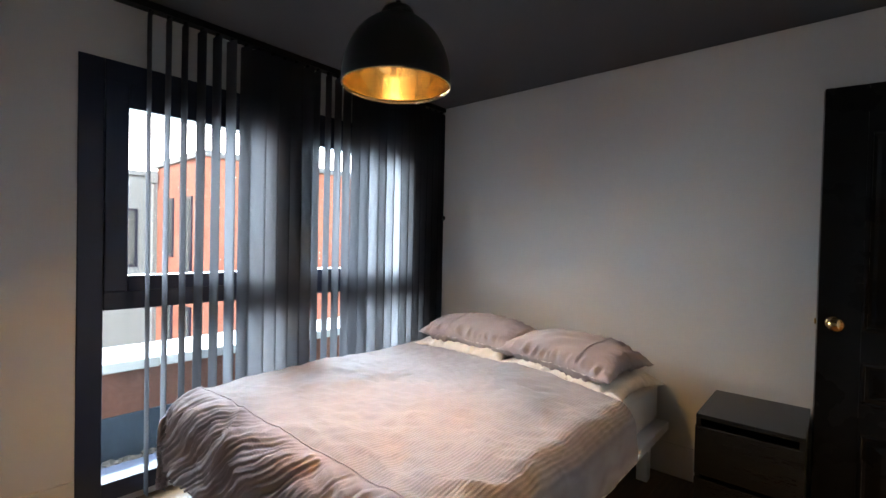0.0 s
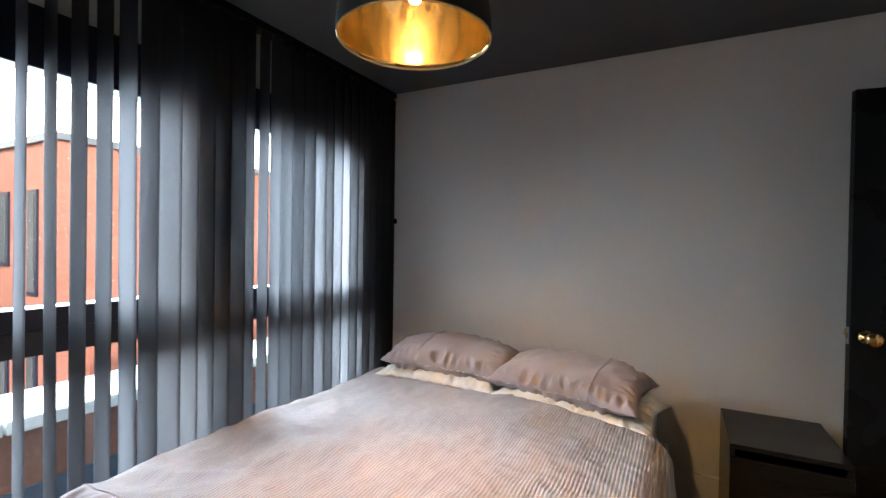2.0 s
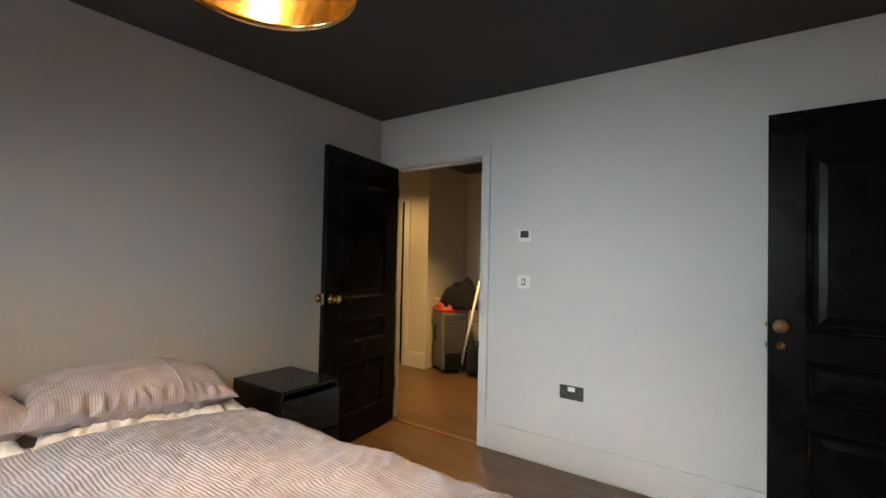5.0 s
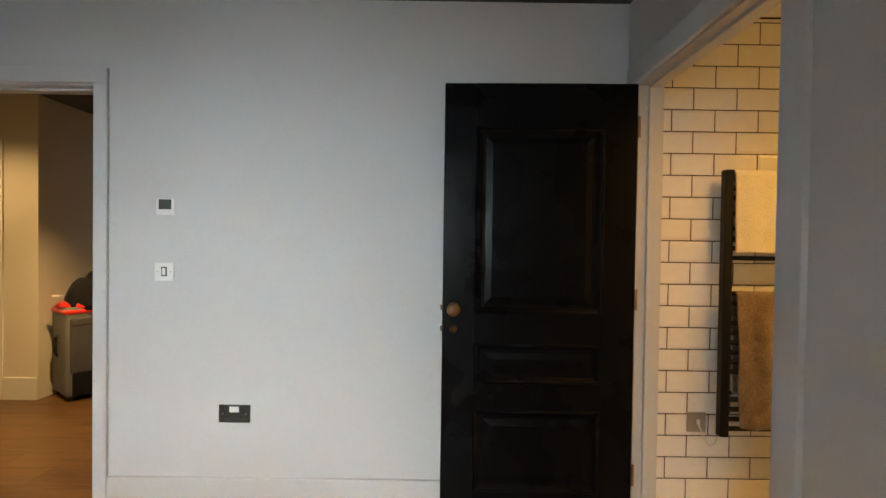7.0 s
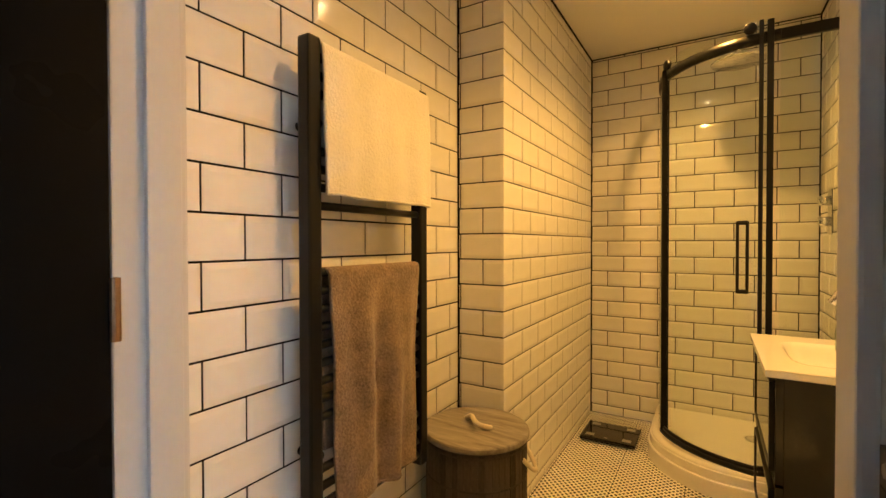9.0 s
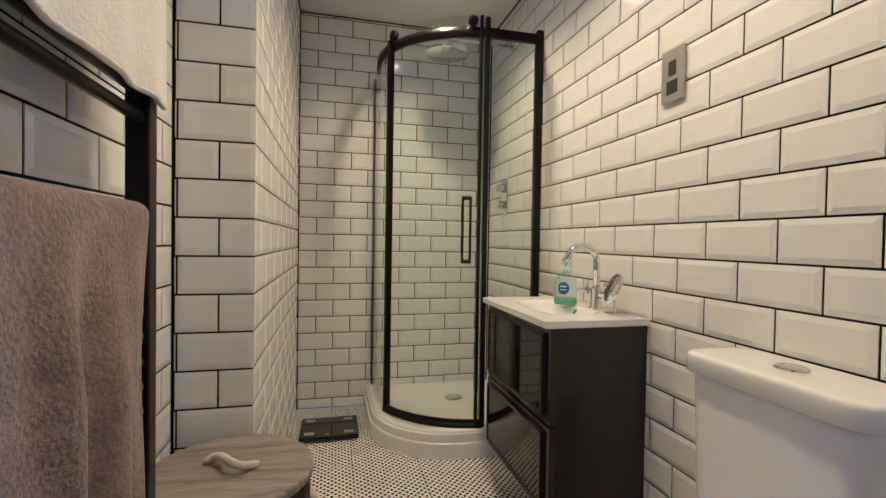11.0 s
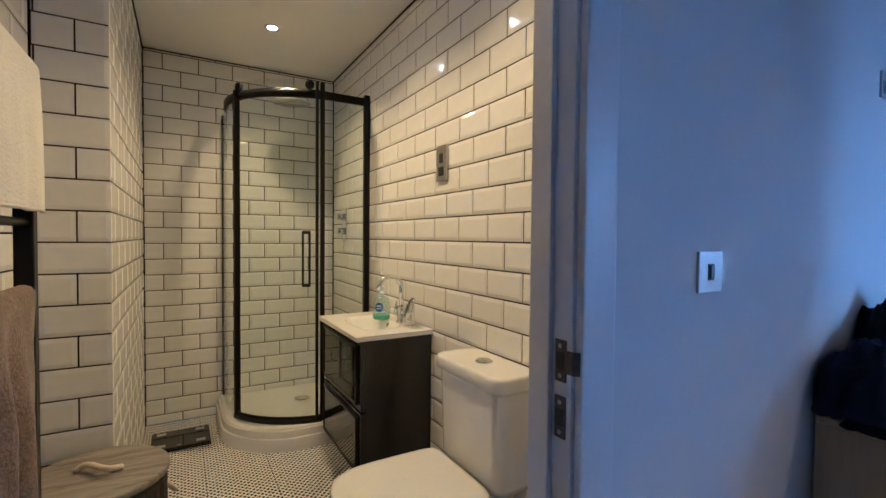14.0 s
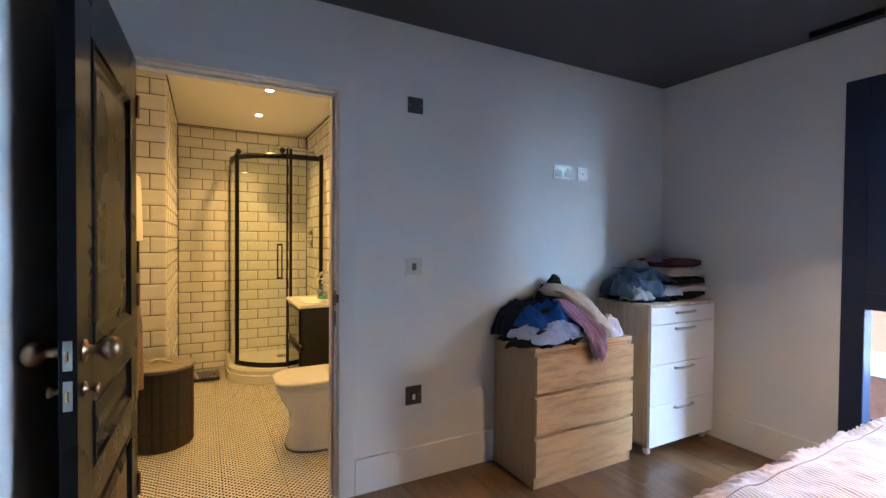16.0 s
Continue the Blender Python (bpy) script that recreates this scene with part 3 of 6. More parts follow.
def panel_door(name, m, label, knob_mat, key_dz=-0.095, turn=True):
    """A three-panel door; local x from the hinge, y through the thickness, z up."""
    w, t, h = 0.838, 0.036, 1.988
    ob = tagged(new(name), label, "door", "", "structure")
    ob.matrix_world = m
    for x0 in (0.0, w - 0.14):
        part("stile", box(x0, x0 + 0.14, 0, t, 0, h, 0.002), BLACKDOOR, ob)
    zs = [0.0] + [z for p in PANELS for z in p] + [h]
    for z0, z1 in zip(zs[0::2], zs[1::2]):
        part("rail", box(0.14, w - 0.14, 0, t, z0, z1), BLACKDOOR, ob)
    for z0, z1 in PANELS:
        pb = box(0.14, w - 0.14, 0.012, t - 0.012, z0, z1)
        beads = None
        for s in (0, 1):
            yf = 0.012 if s == 0 else t - 0.012
            sg = -1 if s == 0 else 1
            face = 0.0 if s == 0 else t
            sloped(pb, 0.14, w - 0.14, z0, z1, face, 0.007, face + sg * 0.004)
            sloped(pb, 0.147, w - 0.147, z0 + 0.007, z1 - 0.007, face + sg * 0.004, 0.012, face - sg * 0.003)
            sloped(pb, 0.159, w - 0.159, z0 + 0.019, z1 - 0.019, face - sg * 0.003, 0.012, yf)
            sloped(pb, 0.185, w - 0.185, z0 + 0.045, z1 - 0.045, yf + sg * 0.001, 0.03, yf + sg * 0.009)
            box(0.215, w - 0.215, *sorted((yf, yf + sg * 0.009)), z0 + 0.075, z1 - 0.075, bm=pb)
            xa, xb, za, zb, yb = 0.152, w - 0.152, z0 + 0.012, z1 - 0.012, face - sg * 0.0005
            for p, q in (((xa, yb, za), (xb, yb, za)), ((xa, yb, zb), (xb, yb, zb)), ((xa, yb, za), (xa, yb, zb)), ((xb, yb, za), (xb, yb, zb))):
                beads = tube([p, q], 0.0055, 8, beads)
        panel = part("panel", pb, BLACKDOOR, ob)
        part("moulding", beads, BLACKDOOR, panel, "", True)
    kx, kz = w - 0.05, 1.0
    for s in (-1, 1):
        y = 0 if s < 0 else t
        prof = [(0.0, 0.0), (0.027, 0.0), (0.027, 0.006), (0.013, 0.009), (0.0115, 0.03), (0.016, 0.036), (0.026, 0.044), (0.03, 0.056), (0.028, 0.068), (0.018, 0.077), (0.0, 0.08)]
        rot = Matrix.Translation((kx, y, kz)) @ Matrix.Rotation(radians(90 if s < 0 else -90), 4, "X")
        part("door_knob", turned(lathe(prof, 24), rot), knob_mat, ob, "round knob on a rose", True)
        prof2 = [(0.0, 0.0), (0.018, 0.0), (0.018, 0.005), (0.007, 0.008), (0.007, 0.02), (0.013, 0.024), (0.013, 0.032), (0.0, 0.035)]
        rot2 = Matrix.Translation((kx, y, kz + key_dz)) @ Matrix.Rotation(radians(90 if s < 0 else -90), 4, "X")
        if turn:
            part("thumb_turn", turned(lathe(prof2, 20), rot2), knob_mat, ob, "", True)
    for dz in (0.0, key_dz)[:2 if turn else 1]:
        lp = part("latch_plate", box(w - 0.001, w + 0.002, 0.009, t - 0.009, kz + dz - 0.035, kz + dz + 0.035, 0.001), NICKEL, ob, "satin nickel latch plate")
        part("latch", box(w, w + 0.009, 0.015, t - 0.015, kz + dz - 0.012, kz + dz + 0.012, 0.002), BRASS, lp)
    for z in (0.28, 1.05, 1.8):
        part("hinge", tube([(-0.004, t + 0.004, z - 0.045), (-0.004, t + 0.004, z + 0.045)], 0.007, 10), BRONZE, ob)
    return ob


# bathroom door swung back against the hall wall; hall door ajar beside the bedside cabinet
panel_door("door_bath", Matrix.Translation((-0.115, 0.016, 0.01)) @ Matrix.Rotation(radians(88.3), 4, "Z"), "black painted three-panel door standing wide open", BRONZE)
panel_door("door_hall", Matrix.Translation((-0.014, 3.296, 0.01)) @ Matrix.Rotation(radians(189.0), 4, "Z"), "black painted three-panel door open beside the cabinet", BRASS, -0.095, False)
dh = tagged(new("door_hall_far"), "closed black panel door across the hall", "door", "", "structure")
part("leaf", box(hx + 0.02, hx + 0.06, 4.43, 5.22, 0.01, 1.98, 0.003), BLACKDOOR, dh)
for z0, z1 in PANELS:
    part("moulding", box(hx + 0.008, hx + 0.03, 4.56, 5.09, z0, z1, 0.008), BLACKDOOR, dh)
part("architrave", box(hx - 0.018, hx, 4.33, 4.4, 0, 2.07, 0.004), TRIM, dh, "white painted architrave")
part("architrave", box(hx - 0.018, hx, 5.25, 5.32, 0, 2.07, 0.004), TRIM, dh)
part("architrave", box(hx - 0.018, hx, 4.4, 5.25, 2.0, 2.07, 0.004), TRIM, dh)
part("lining", box(hx, hx + 0.1, 4.4, 4.428, 0, 2.0), TRIM, dh)
tagged(part("threshold_strip", box(-0.02, 0.03, HO[0], HO[1], 0.0, 0.006, 0.002), BRONZE), "dark metal threshold strip in the doorway", "threshold", "", "structure")

# ---- bedroom: blind ----
blind = thing("vertical_blind", pose(-3.27, 2.2, 0.0), "dark grey translucent vertical blind, half drawn", "blind")
part("head_rail", box(-0.035, 0.02, 0.96 - 2.2, 3.455 - 2.2, 2.385, 2.418, 0.003), BLACKM, blind, "black aluminium head rail")
rng = random.Random(3)
SW, SH = 0.089, 2.31


def slat_mesh(seed):
    r = random.Random(seed)
    ph, am = r.uniform(0, 6), r.uniform(0.001, 0.004)

    def f(u, v):
        c = (u - 0.5) * SW
        z = 0.06 + v * SH
        return (c, 0.006 * (1 - (2 * u - 1) ** 2) + am * math.sin(3 * v + ph), z)
    b = grid(6, 10, f)
    me = bpy.data.meshes.new("slat")
    bmesh.ops.solidify(b, geom=b.faces[:], thickness=0.0009)
    b.normal_update()
    b.to_mesh(me)
    b.free()
    me.materials.append(SLAT)
    me.polygons.foreach_set("use_smooth", [True] * len(me.polygons))
    return me


SLATS = [slat_mesh(s) for s in range(5)]


def slat(y, deg, i):
    """deg: turn of the slat from square to the window."""
    o = new("slat", SLATS[i % 5])
    o.parent = blind
    o.matrix_local = Matrix.Translation((rng.uniform(-0.004, 0.004), y - 2.2, 0)) @ Matrix.Rotation(radians(180 - deg + rng.uniform(-3, 3)), 4, "Z")
    hook = new("hook", HOOK)
    hook.parent = blind
    hook.matrix_local = Matrix.Translation((0, y - 2.2, 0))


hb = box(-0.006, 0.006, -0.009, 0.009, 2.366, 2.388, 0.002)
HOOK = bpy.data.meshes.new("hook")
hb.to_mesh(HOOK)
hb.free()
HOOK.materials.append(BLACKM)
TURN = [3, 1, -3, -6, -9, -12, -17, -60, -74, -76, -78, -34, 2, 8, 6, 2, -5, -16, -42, -70, -78, -78]
for k in range(29):
    if k < len(TURN):
        slat(1.325 + 0.0765 * k, TURN[k], k)
    else:
        slat(1.325 + 0.0765 * 22 + (k - 22) * 0.068, -78, k)
for k in range(2):
    o = part("chain", tube([(0.01, 3.43 - 2.2 - 0.012 * k, 0.9), (0.01, 3.43 - 2.2 - 0.012 * k, 2.39)], 0.0018, 6), BLACKM, blind)
part("chain_weight", lathe([(0, 0), (0.012, 0.004), (0.014, 0.02), (0.012, 0.036), (0, 0.04)], 16, 0.03, 3.44 - 2.2), BLACKM, blind, "", True).location.z = 1.49

# ---- pendant lamp ----
lamp = thing("pendant_lamp", pose(-2.12, 1.855, 0), "black dome pendant lamp with a gold inside, lit", "lamp")
R, RZ = 0.216, 1.925
outer = [(R * math.cos(a), RZ + 0.02 + 0.265 * math.sin(a)) for a in [radians(d) for d in range(0, 80, 5)]]
outer = [(R, RZ)] + outer
inner = [(max(r - 0.004, 0.001), z - 0.003) for r, z in outer][::-1]
part("shade", lathe(outer + [(0.052, RZ + 0.283), (0.0, RZ + 0.284)], 64), SHADE, lamp, "matt black metal dome", True)
part("shade_lining", lathe([(0.0, RZ + 0.272)] + inner + [(R, RZ)], 64), GOLD, lamp, "gold leaf lining", True)
part("cap", lathe([(0.0, RZ + 0.278), (0.064, RZ + 0.278), (0.066, RZ + 0.288), (0.058, RZ + 0.305), (0.03, RZ + 0.318), (0.012, RZ + 0.33), (0.008, RZ + 0.35), (0, RZ + 0.35)], 32), SHADE, lamp, "", True)
part("cord", tube([(0, 0, RZ + 0.34), (0, 0, 2.40)], 0.004, 8), BLACKM, lamp)
part("ceiling_rose", lathe([(0, 2.385), (0.045, 2.388), (0.05, 2.4), (0.05, 2.4195), (0, 2.4195)], 32), SHADE, lamp, "", True)
holder = part("lamp_holder", lathe([(0, RZ + 0.235), (0.02, RZ + 0.235), (0.022, RZ + 0.27), (0, RZ + 0.272)], 20), BLACKM, lamp, "", True)
part("bulb", lathe([(0, RZ + 0.105), (0.014, RZ + 0.108), (0.021, RZ + 0.12), (0.021, RZ + 0.215), (0.014, RZ + 0.235), (0, RZ + 0.235)], 20), BULB, holder, "glowing tubular filament bulb", True)

# ---- bed ----
bed = thing("bed", pose(-2.28, 2.4, 0), "double bed with a white frame and mattress, made up", "bed")
part("base", box(-0.80, 0.80, -1.02, 1.04, 0.262, 0.31, 0.008), WHITEWOOD, bed, "white bed base slab")
for x in (-0.74, 0.68):
    for y in (-0.94, 0.86):
        part("leg", box(x, x + 0.06, y, y + 0.06, 0, 0.262, 0.006), WHITEWOOD, bed)
part("mattress", box(-0.745, 0.745, -0.965, 1.03, 0.31, 0.545, 0.05, 4), WHITECOT, bed, "white fitted mattress", True)


def bend(a, half, r):
    """A cloth coordinate folded over a rounded edge: place along, drop."""
    s, a = (1 if a >= 0 else -1), abs(a)
    if a < half - r:
        return s * a, 0.0
    q = (a - (half - r)) / r
    if q < math.pi / 2:
        return s * (half - r + r * math.sin(q)), r * (1 - math.cos(q))
    return s * half, r + (a - (half - r) - r * math.pi / 2)


def duvet_at(a, b):
    """a across the bed from its middle, b along it from the foot's top edge (negative: hanging down)."""
    x, dx = bend(a, 0.85, 0.13)
    foot = 0.0
    y = b
    if b < 0.14:
        yy, foot = bend(0.14 - b, 0.14, 0.139)
        y = 0.14 - yy
    drop = max(dx, foot) + 0.35 * min(dx, foot)
    p = Vector((a * 1.3, b * 1.3, 3.1))
    wrp = p + Vector((noise.noise(p * 2.0), noise.noise(p * 2.0 + Vector((9, 0, 0))), 0)) * 0.35
    puff = max(0.0, min(1.0, 1.2 - b))
    n1 = noise.noise(p * 1.6) * 0.018 + noise.noise(p * 4.2) * 0.011 + noise.noise(p * 11) * 0.007 + noise.noise(p * 21) * 0.0035
    n1 += puff * 0.024 * (0.35 - abs(noise.noise(Vector((wrp.x * 2.2, wrp.y * 6.5, 1.7))))) + noise.noise(p * 24) * 0.0015
    z = 0.605 - drop + n1 - 0.02 * max(0, (abs(a) - 0.4))
    out = 0.0
    if drop > 0.05:
        wob = noise.noise(Vector((a * 5, b * 5, 7))) * 0.03 * min(1, (drop - 0.05) * 6)
        if dx > foot:
            x += wob * (1 if a > 0 else -1) + (0.03 * drop * (1 if a > 0 else -1))
        else:
            out = wob + 0.08 * drop
    return Vector((x, y - out, z))


def ruched_at(a, b):
    """The foot band: long thin gathers running away from the seam."""
    p = duvet_at(a, b)
    k = a * 26 - b * 30 + 2.6 * noise.noise(Vector((a * 2.6, b * 5, 2)))
    rid = 0.55 - 1.9 * abs(noise.noise(Vector((k, b * 3.2, 5)))) + 0.4 * (0.5 - 1.8 * abs(noise.noise(Vector((k * 2.3, b * 6, 8)))))
    amp = 0.018 * min(1, (0.105 - b) * 9 + 0.12)
    n = Vector((0, -0.5, 0.8)) if b > 0 else Vector((0, -0.95, 0.25))
    if abs(a) > 0.81:
        n = Vector((1 if a > 0 else -1, -0.3, 0.3)).normalized()
    return p + n * amp * rid


duv = thing("duvet", pose(-2.3, 1.38, 0), "mauve ribbed duvet cover with a ruched foot band", "duvet")
LA, LB = -1.16, 1.055
cloth = grid(230, 190, lambda u, v: duvet_at(LA + u * (LB - LA), 0.11 + v * (1.425 - 0.16 * max(-0.85, min(0.85, LA + u * (LB - LA))))))
band = grid(520, 64, lambda u, v: ruched_at(LA + u * (LB - LA), -0.30 + v * 0.41))
o1 = part("ribbed_cover", cloth, DUVET, duv, "ribbed mauve cotton", True)
o2 = part("ruched_band", band, RUCHE, duv, "gathered mauve cotton band", True)
for o in (o1, o2):
    sol = o.modifiers.new("thickness", "SOLIDIFY")
    sol.thickness, sol.offset = 0.012, -1
seam = [duvet_at(LA + i / 60 * (LB - LA), 0.112) + Vector((0, 0, 0.002)) for i in range(61)]
part("seam", tube(seam, 0.003, 6), RUCHE, duv, "", True)


def pillow(name, m, sx, sy, sz, mat, label, seed, band_side=0, crease=0.045):
    ob = thing(name, m, label, "pillow", "pillows on the bed")

    def f(u, v, s):
        a, b = 2 * u - 1, 2 * v - 1
        prof = (max(0, 1 - abs(a) ** 2.9) ** 0.5) * (max(0, 1 - abs(b) ** 2.4) ** 0.5)
        x = a * sx / 2 * (1 - 0.09 * (1 - b * b) * abs(a) ** 3)
        y = b * sy / 2 * (1 - 0.13 * (1 - a * a) * abs(b) ** 3)
        p = Vector((x * 4 + seed, y * 4, s))
        wr = noise.noise(p * 1.2) * 0.014 + noise.noise(p * 3.2) * 0.01
        # gathers that run in from the seams
        warp = noise.noise(p * 1.5) * 0.5
        ga = max(0, abs(b) - 0.55) / 0.45
        gb = max(0, abs(a) - 0.62) / 0.38
        ra = 0.5 - 1.8 * abs(noise.noise(Vector((x * 27 + 2 * warp + seed, b * 1.8, 3 * s))))
        rb = 0.5 - 1.8 * abs(noise.noise(Vector((a * 2.2, y * 27 + 2 * warp + seed, 4 * s))))
        wr += crease * (ra * ga ** 1.5 * (1 - gb * 0.6) + rb * gb ** 1.5 * (1 - ga * 0.6))
        z = s * sz / 2 * prof + wr * (0.12 + 0.88 * min(1, prof * 1.8))
        rim = max(abs(a), abs(b)) ** 10
        z -= 0.06 * abs(a) ** 3 * max(0.0, b)
        return x, y, z + rim * 0.008 * noise.noise(Vector((x * 22 + seed, y * 22, 1)))
    def half(u0, u1, nm, mt):
        b = grid(max(6, int(96 * (u1 - u0))), 64, lambda u, v: f(u0 + u * (u1 - u0), v, 1))
        merge(b, grid(max(6, int(96 * (u1 - u0))), 64, lambda u, v: f(u0 + (1 - u) * (u1 - u0), v, -1)))
        bmesh.ops.remove_doubles(b, verts=b.verts[:], dist=0.0006)
        part(nm, b, mt, ob, "", True)
    if band_side:
        c = 0.7 if band_side > 0 else 0.3
        half(0, c, "cover" if band_side > 0 else "gathered_end", DUVETP if band_side > 0 else RUCHE)
        half(c, 1, "gathered_end" if band_side > 0 else "cover", RUCHE if band_side > 0 else DUVETP)
        ring = [Vector(f(c, v / 20, 1)) + Vector((0, 0, 0.002)) for v in range(21)]
        part("seam", tube(ring, 0.0035, 6), RUCHE, ob, "", True)
    else:
        half(0, 1, "cover", mat)
    return ob


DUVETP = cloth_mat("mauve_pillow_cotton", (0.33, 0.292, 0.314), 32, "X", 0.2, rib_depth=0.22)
pillow("pillow", pose(-2.605, 3.13, 0.712, 9, 2, 5), 0.73, 0.48, 0.172, DUVETP, "mauve pillow with a gathered end on a white one", 1, -1, 0.055)
pillow("pillow", pose(-1.915, 3.08, 0.694, 9, 2, -8), 0.73, 0.48, 0.172, DUVETP, "mauve pillow with a gathered end on a white one", 5, 1, 0.055)
pillow("pillow", pose(-2.63, 3.11, 0.628, 5, 1, 2), 0.70, 0.5, 0.1, WHITECOT, "white cotton pillow under a mauve one", 9, 0, 0.03)
pillow("pillow", pose(-1.87, 3.085, 0.608, 5, 3, -7), 0.75, 0.52, 0.11, WHITECOT, "white cotton pillow under a mauve one", 14, 0, 0.03)


# ---- cabinets ----
def bedside(x0, x1, y0, y1, h):
    ob = thing("bedside_cabinet", pose((x0 + x1) / 2, (y0 + y1) / 2, 0), "black-brown bedside cabinet with two drawers", "bedside cabinet")
    w, d = (x1 - x0) / 2, (y1 - y0) / 2
    bm = box(-w, -w + 0.02, -d + 0.02, d, 0, h - 0.02, 0.001)
    box(w - 0.02, w, -d + 0.02, d, 0, h - 0.02, 0.001, bm=bm), box(-w + 0.02, w - 0.02, d - 0.01, d, 0, h - 0.02, bm=bm)
    box(-w + 0.02, w - 0.02, -d + 0.03, d - 0.01, 0.0, 0.05, bm=bm)
    part("body", bm, BLACKWOOD, ob)
    part("top", box(-w, w, -d + 0.015, d, h - 0.02, h, 0.002), BLACKWOOD, ob)
    for z0, z1 in ((0.04, 0.262), (0.28, 0.5)):
        part("drawer_front", box(-w, w, -d, -d + 0.019, z0, z1, 0.002), BLACKWOOD, ob)
        part("drawer_box", box(-w + 0.03, w - 0.03, -d + 0.02, d - 0.03, z0 + 0.01, z1 - 0.03), BLACKWOOD, ob)
    return ob


bedside(-1.25, -0.855, 2.95, 3.43, 0.55)

oak = thing("chest_of_drawers", pose(-2.25, 0.2, 0), "oak veneer chest of three drawers piled with clothes", "chest of drawers")
w, d, h = 0.36, 0.195, 0.735
for x in (-w, w - 0.022):
    part("side_panel", box(x, x + 0.022, -d + 0.012, d - 0.012, 0, h - 0.022, 0.001), OAKV, oak)
part("back_panel", box(-w + 0.022, w - 0.022, -d + 0.012, -d + 0.018, 0.02, h - 0.022), OAK, oak)
part("top", box(-w, w, -d + 0.012, d - 0.006, h - 0.022, h, 0.002), OAK, oak)
part("top_rail", box(-w + 0.022, w - 0.022, d - 0.03, d - 0.018, h - 0.06, h - 0.022), OAK, oak)
part("plinth", box(-w + 0.022, w - 0.022, d - 0.034, d - 0.014, 0, 0.062), OAK, oak)
for i, (z0, z1) in enumerate(((0.068, 0.262), (0.286, 0.476), (0.5, 0.69))):
    f = part("drawer_front", box(-w, w, d - 0.012, d + 0.007, z0, z1, 0.0015), OAK, oak)
    part("grip_lip", box(-w, w, d - 0.03, d - 0.013, z1 - 0.002, z1 + 0.012, 0.001), OAK, f)
    part("drawer_box", box(-w + 0.03, w - 0.03, -d + 0.03, d - 0.013, z0 + 0.01, z1 - 0.03), PALEOAK, f)

wht = thing("chest_of_drawers", pose(-3.032, 0.235, 0), "white fronted chest of drawers with pale oak sides on castors", "chest of drawers")
w, d, z0, h = 0.315, 0.2, 0.055, 0.915
for x in (-w, w - 0.018):
    part("side_panel", box(x, x + 0.018, -d, d - 0.02, z0, h - 0.018, 0.001), PALEOAK, wht)
part("top", box(-w - 0.002, w + 0.002, -d, d - 0.004, h - 0.018, h, 0.0015), PALEOAK, wht)
part("bottom", box(-w, w, -d, d - 0.02, z0, z0 + 0.018, 0.001), PALEOAK, wht)
part("back_panel", box(-w + 0.018, w - 0.018, -d, -d + 0.006, z0 + 0.018, h - 0.018), PALEOAK, wht)
for a, b_ in ((0.06, 0.303), (0.307, 0.546), (0.55, 0.789), (0.793, 0.893)):
    f = part("drawer_front", box(-w + 0.003, w - 0.003, d - 0.02, d - 0.002, a, b_, 0.001), WHITEWOOD, wht, "white laminate front")
    zc = b_ - (0.036 if b_ > 0.8 else 0.03)
    part("handle", tube([(-0.088, d - 0.003, zc), (-0.082, d + 0.014, zc), (0.0, d + 0.021, zc), (0.082, d + 0.014, zc), (0.088, d - 0.003, zc)], 0.0075, 8), STEEL, f, "brushed steel bow handle", True)
    part("drawer_box", box(-w + 0.03, w - 0.03, -d + 0.02, d - 0.021, a + 0.01, b_ - 0.03), PALEOAK, f)
for x in (-w + 0.04, w - 0.04):
    for y in (-d + 0.05, d - 0.05):
        c = part("castor", lathe([(0, 0.05), (0.01, 0.05), (0.01, 0.056), (0, 0.056)], 12, x, y), STEEL, wht)
        part("wheel", turned(lathe([(0, -0.011), (0.02, -0.011), (0.0235, -0.007), (0.0235, 0.007), (0.02, 0.011), (0, 0.011)], 18), Matrix.Translation((x, y, 0.0236)) @ Matrix.Rotation(radians(90), 4, "Y")), ACRYL, c, "white castor wheel", True)


